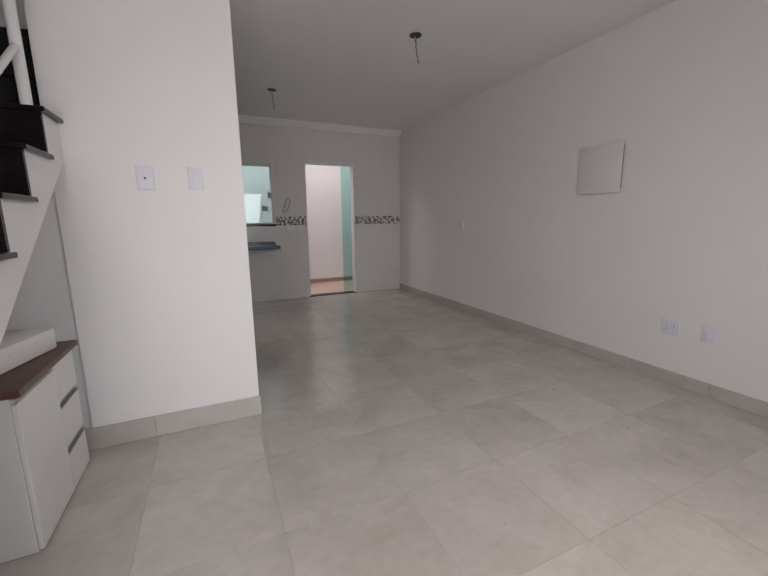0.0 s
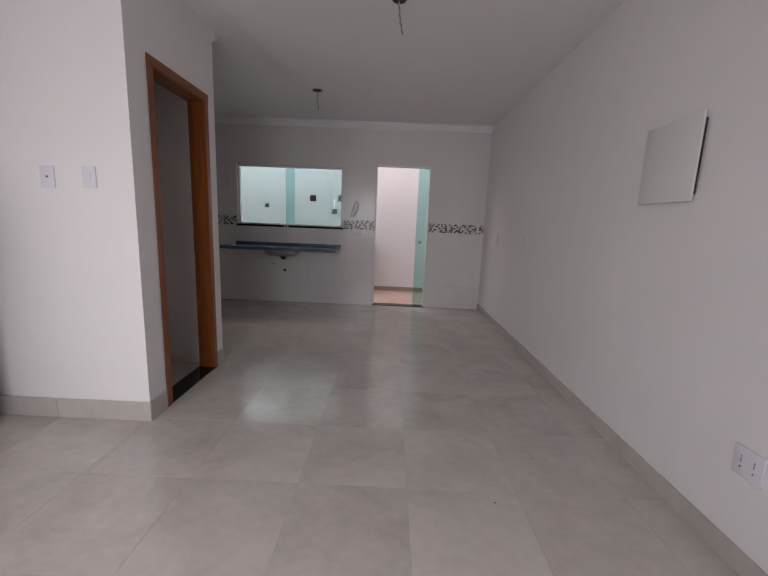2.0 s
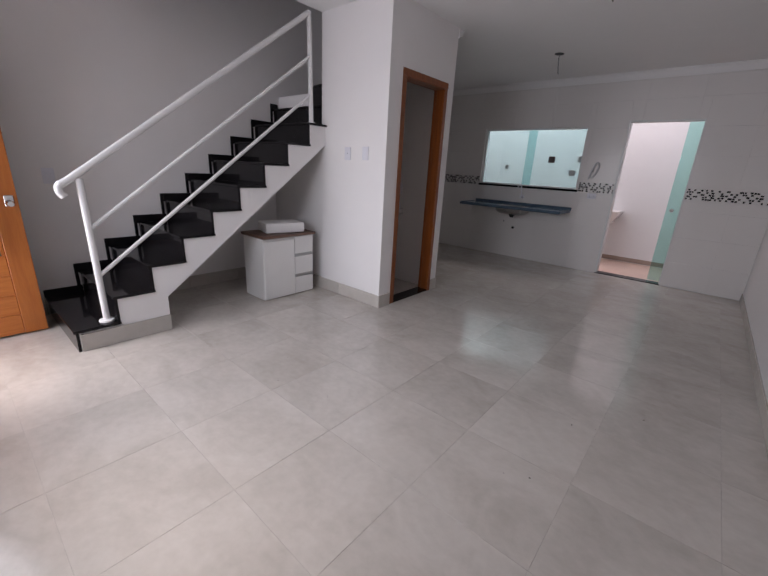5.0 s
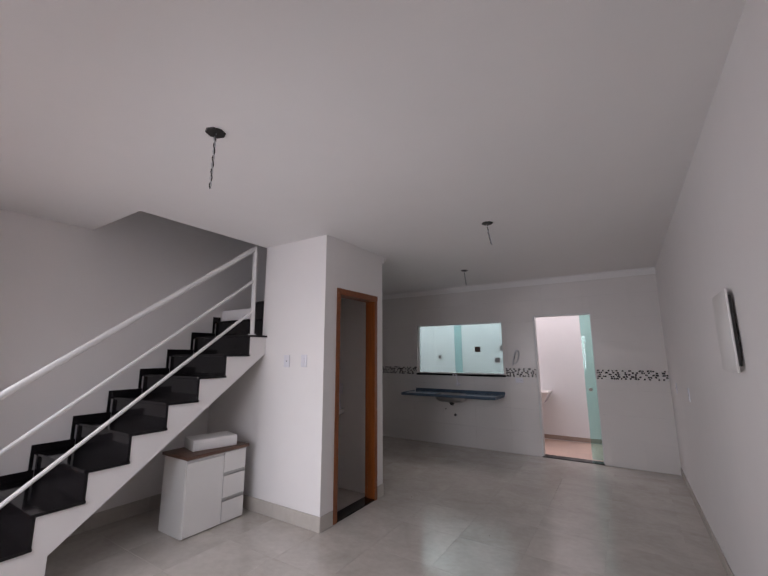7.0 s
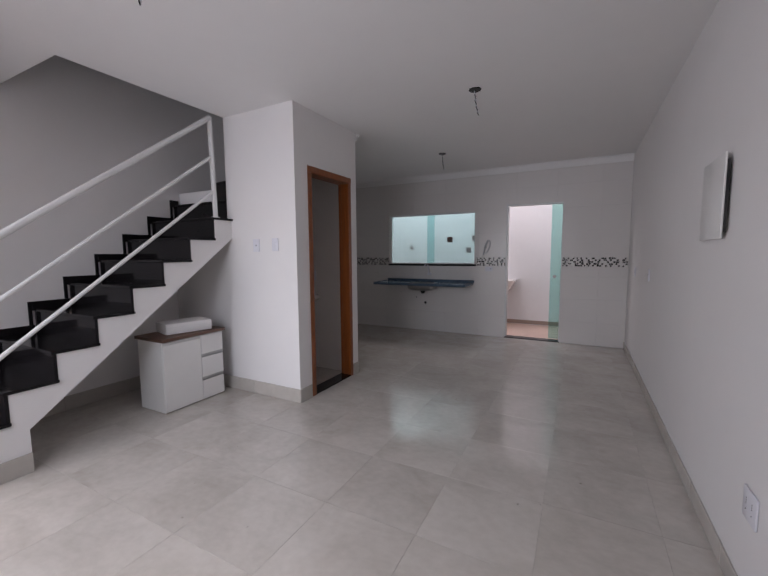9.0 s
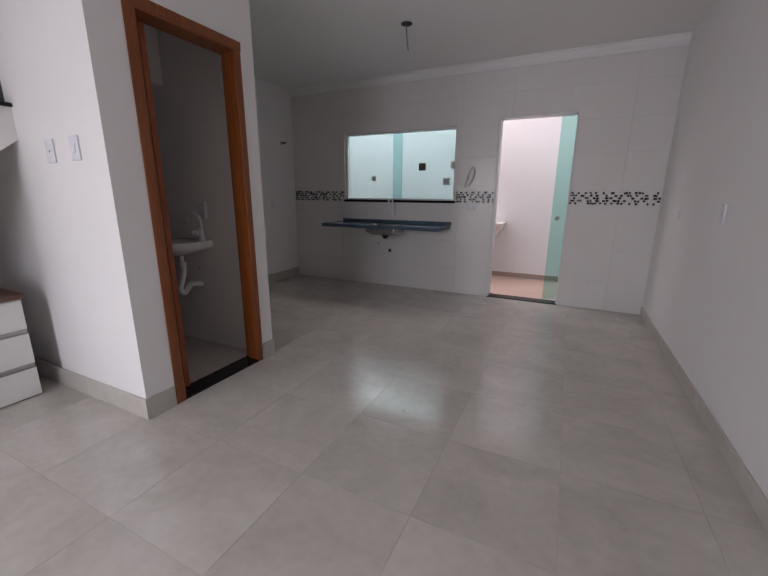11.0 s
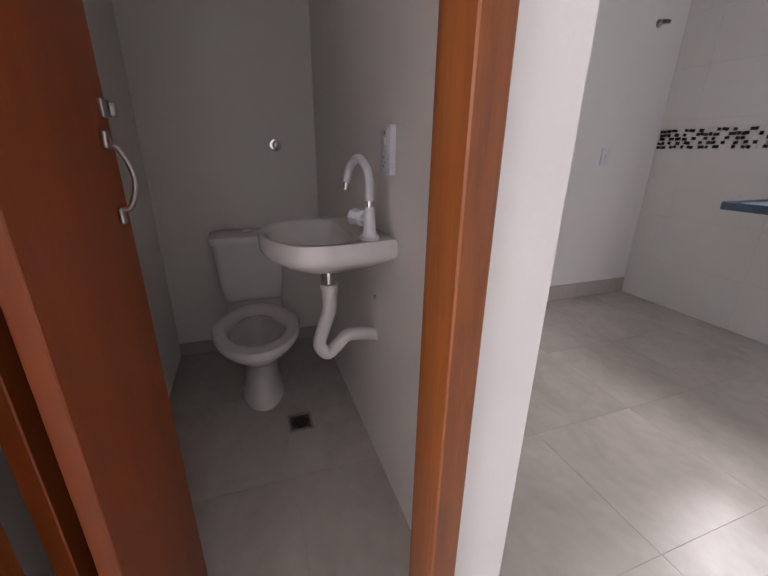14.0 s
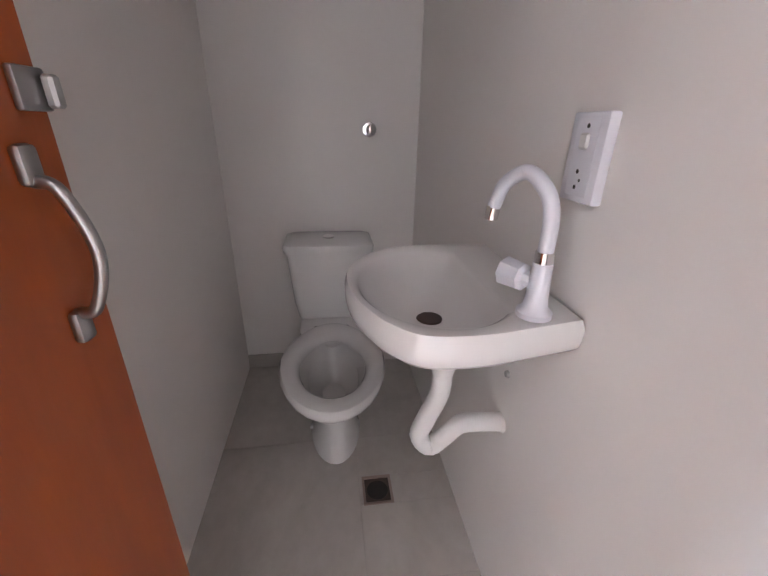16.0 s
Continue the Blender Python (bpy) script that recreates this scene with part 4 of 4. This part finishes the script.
for bx, ex in RUNS:
    for r in range(ROWS):
        x, last = bx + rnd.uniform(0.0, 0.012), False
        while x < ex - 0.012:
            w = min(step * rnd.choice((0.8, 0.95, 1.05, 1.2, 1.7)), ex - x)
            black = rnd.random() < (0.30 if last else 0.80)
            cx, cz = x + w / 2, BZ0 + step * (r + 0.5)
            if black:
                chip(dark_chips, cx, cz + rnd.uniform(-0.0025, 0.0025), w * rnd.uniform(0.76, 0.90), step * rnd.uniform(0.68, 0.86), rnd.uniform(-0.28, 0.28), 0.0045)
            else:
                chip(pale_chips, cx, cz, w * 0.9, step * 0.88, rnd.uniform(-0.08, 0.08), 0.003)
            x, last = x + w, black
part("dark_chips", dark_chips, M_CHIPB, band)
part("pale_chips", pale_chips, M_CHIPW, band)

# ---- wall tiles, floor tiles ----
def cut_rect(r, holes):
    """The rectangle r less the holes, as rectangles."""
    todo = [r]
    for hx0, hx1, hz0, hz1 in holes:
        out = []
        for x0, x1, z0, z1 in todo:
            if hx0 >= x1 or hx1 <= x0 or hz0 >= z1 or hz1 <= z0:
                out.append((x0, x1, z0, z1))
                continue
            if x0 < hx0: out.append((x0, hx0, z0, z1))
            if x1 > hx1: out.append((hx1, x1, z0, z1))
            a, b = max(x0, hx0), min(x1, hx1)
            if z0 < hz0: out.append((a, b, z0, hz0))
            if z1 > hz1: out.append((a, b, hz1, z1))
        todo = out
    return [q for q in todo if q[1] - q[0] > 0.006 and q[3] - q[2] > 0.006]

tile_meshes = {}
def slab(name, mat, w, h, t, axis):
    key = (name, round(w, 4), round(h, 4), axis)
    if key not in tile_meshes:
        bm = bmesh.new()
        e = 0.0004 if axis == "z" else 0.0004
        if axis == "z":
            loft(bm, [[(a, b, c) for a, b in ((i, i), (w - i, i), (w - i, h - i), (i, h - i))] for i, c in ((0, -t), (0, -e), (e, 0))])
        else:
            loft(bm, [[(a, c, b) for a, b in ((i, i), (w - i, i), (w - i, h - i), (i, h - i))] for i, c in ((0, t), (0, e), (e, 0))])
        tile_meshes[key] = finish(name, bm, mat)
    return tile_meshes[key]

holes = [(WINX0, WINX1, WINZ0, WINZ1), (DOORX0, DOORX1, -0.1, DOORZ), (XL, WINX0, BZ0, BZ1), (WINX1, DOORX0, BZ0, BZ1), (DOORX1, XR, BZ0, BZ1)]
TW, TH = 0.57, 0.335
g = 0.0004
for i in range(-1, 9):
    for k in range(8):
        r = (max(XL, -1.10 + TW * i), min(XR, -1.10 + TW * (i + 1)), 0.001 + TH * k, min(H, 0.001 + TH * (k + 1)))
        if r[1] - r[0] < 0.01:
            continue
        for x0, x1, z0, z1 in cut_rect(r, holes):
            o = new("tile", slab("wall_tile", M_WTILE, x1 - x0 - 2 * g, z1 - z0 - 2 * g, 0.008, "y"))
            o.location = (x0 + g, YB, z0 + g)
            o.parent = wall_back
for x0, x1, z0, z1 in ((XL, WINX0, BZ0, BZ1), (WINX1, DOORX0, BZ0, BZ1), (DOORX1, XR, BZ0, BZ1)):
    part("band_bed", boxed(x0, x1, YB + 0.002, YT - 0.0005, z0, z1), M_WGROUT, wall_back)

def tiled_floor(name, label, zone, ox, oy, size, mat, skip=(), gap=0.0006, z=0.0):
    x0, x1, y0, y1 = zone
    bed = bmesh.new()
    rects = cut_rect(zone, skip)
    for a in rects:
        box(bed, *a, -0.1, z - 0.0014)
    fl = structure(name, bed, M_GROUT, label, "floor")
    i0, j0 = math.floor((x0 - ox) / size), math.floor((y0 - oy) / size)
    for i in range(i0, math.ceil((x1 - ox) / size)):
        for j in range(j0, math.ceil((y1 - oy) / size)):
            r = (max(x0, ox + size * i), min(x1, ox + size * (i + 1)), max(y0, oy + size * j), min(y1, oy + size * (j + 1)))
            if r[1] - r[0] < 0.008 or r[3] - r[2] < 0.008:
                continue
            for a, b, c, d in cut_rect(r, skip):
                o = new("tile", slab(name + "_tile", mat, b - a - 2 * gap, d - c - 2 * gap, 0.008, "z"))
                o.location = (a + gap, c + gap, z)
                o.parent = fl

block = [(XL, XW - 0.002, YP + 0.002, YN - 0.002)]
tiled_floor("floor", "beige cloudy polished porcelain tile floor with thin joints", (XL, XR, YF - 0.15, YB + 0.004), 0.40, 0.47, 0.53, M_TILE, block)
tiled_floor("floor_toilet", "beige porcelain tile floor of the toilet room", (WX0, XW - 0.002, WY0, WY1), -0.235, 3.195, 0.53, M_TILE, [(dx0, dx1, dy0, dy1)])
tiled_floor("floor_laundry", "pinkish tile floor of the laundry yard", (XL, XR, YB + 0.005, YL), 0.2, 6.3, 0.42, M_LTILE, z=-0.01)

# specks of building dust left on the floor
rnd = random.Random(11)
bm = bmesh.new()
for k in range(16):
    x, y, r = rnd.uniform(0.5, 3.1), rnd.uniform(0.3, 5.6), rnd.uniform(0.0015, 0.004)
    rings = [[(x + r * f * rnd.uniform(0.7, 1.3) * math.cos(q), y + r * f * rnd.uniform(0.7, 1.3) * math.sin(q), h) for q in (0, 1.3, 2.5, 3.8, 5.0)] for f, h in ((1.0, 0.0005), (0.6, r * 0.7))]
    loft(bm, rings)
tagged(thing("floor_debris", bm, M_DARK, "dark specks of plaster dust on the floor", "debris"), kind="stuff")
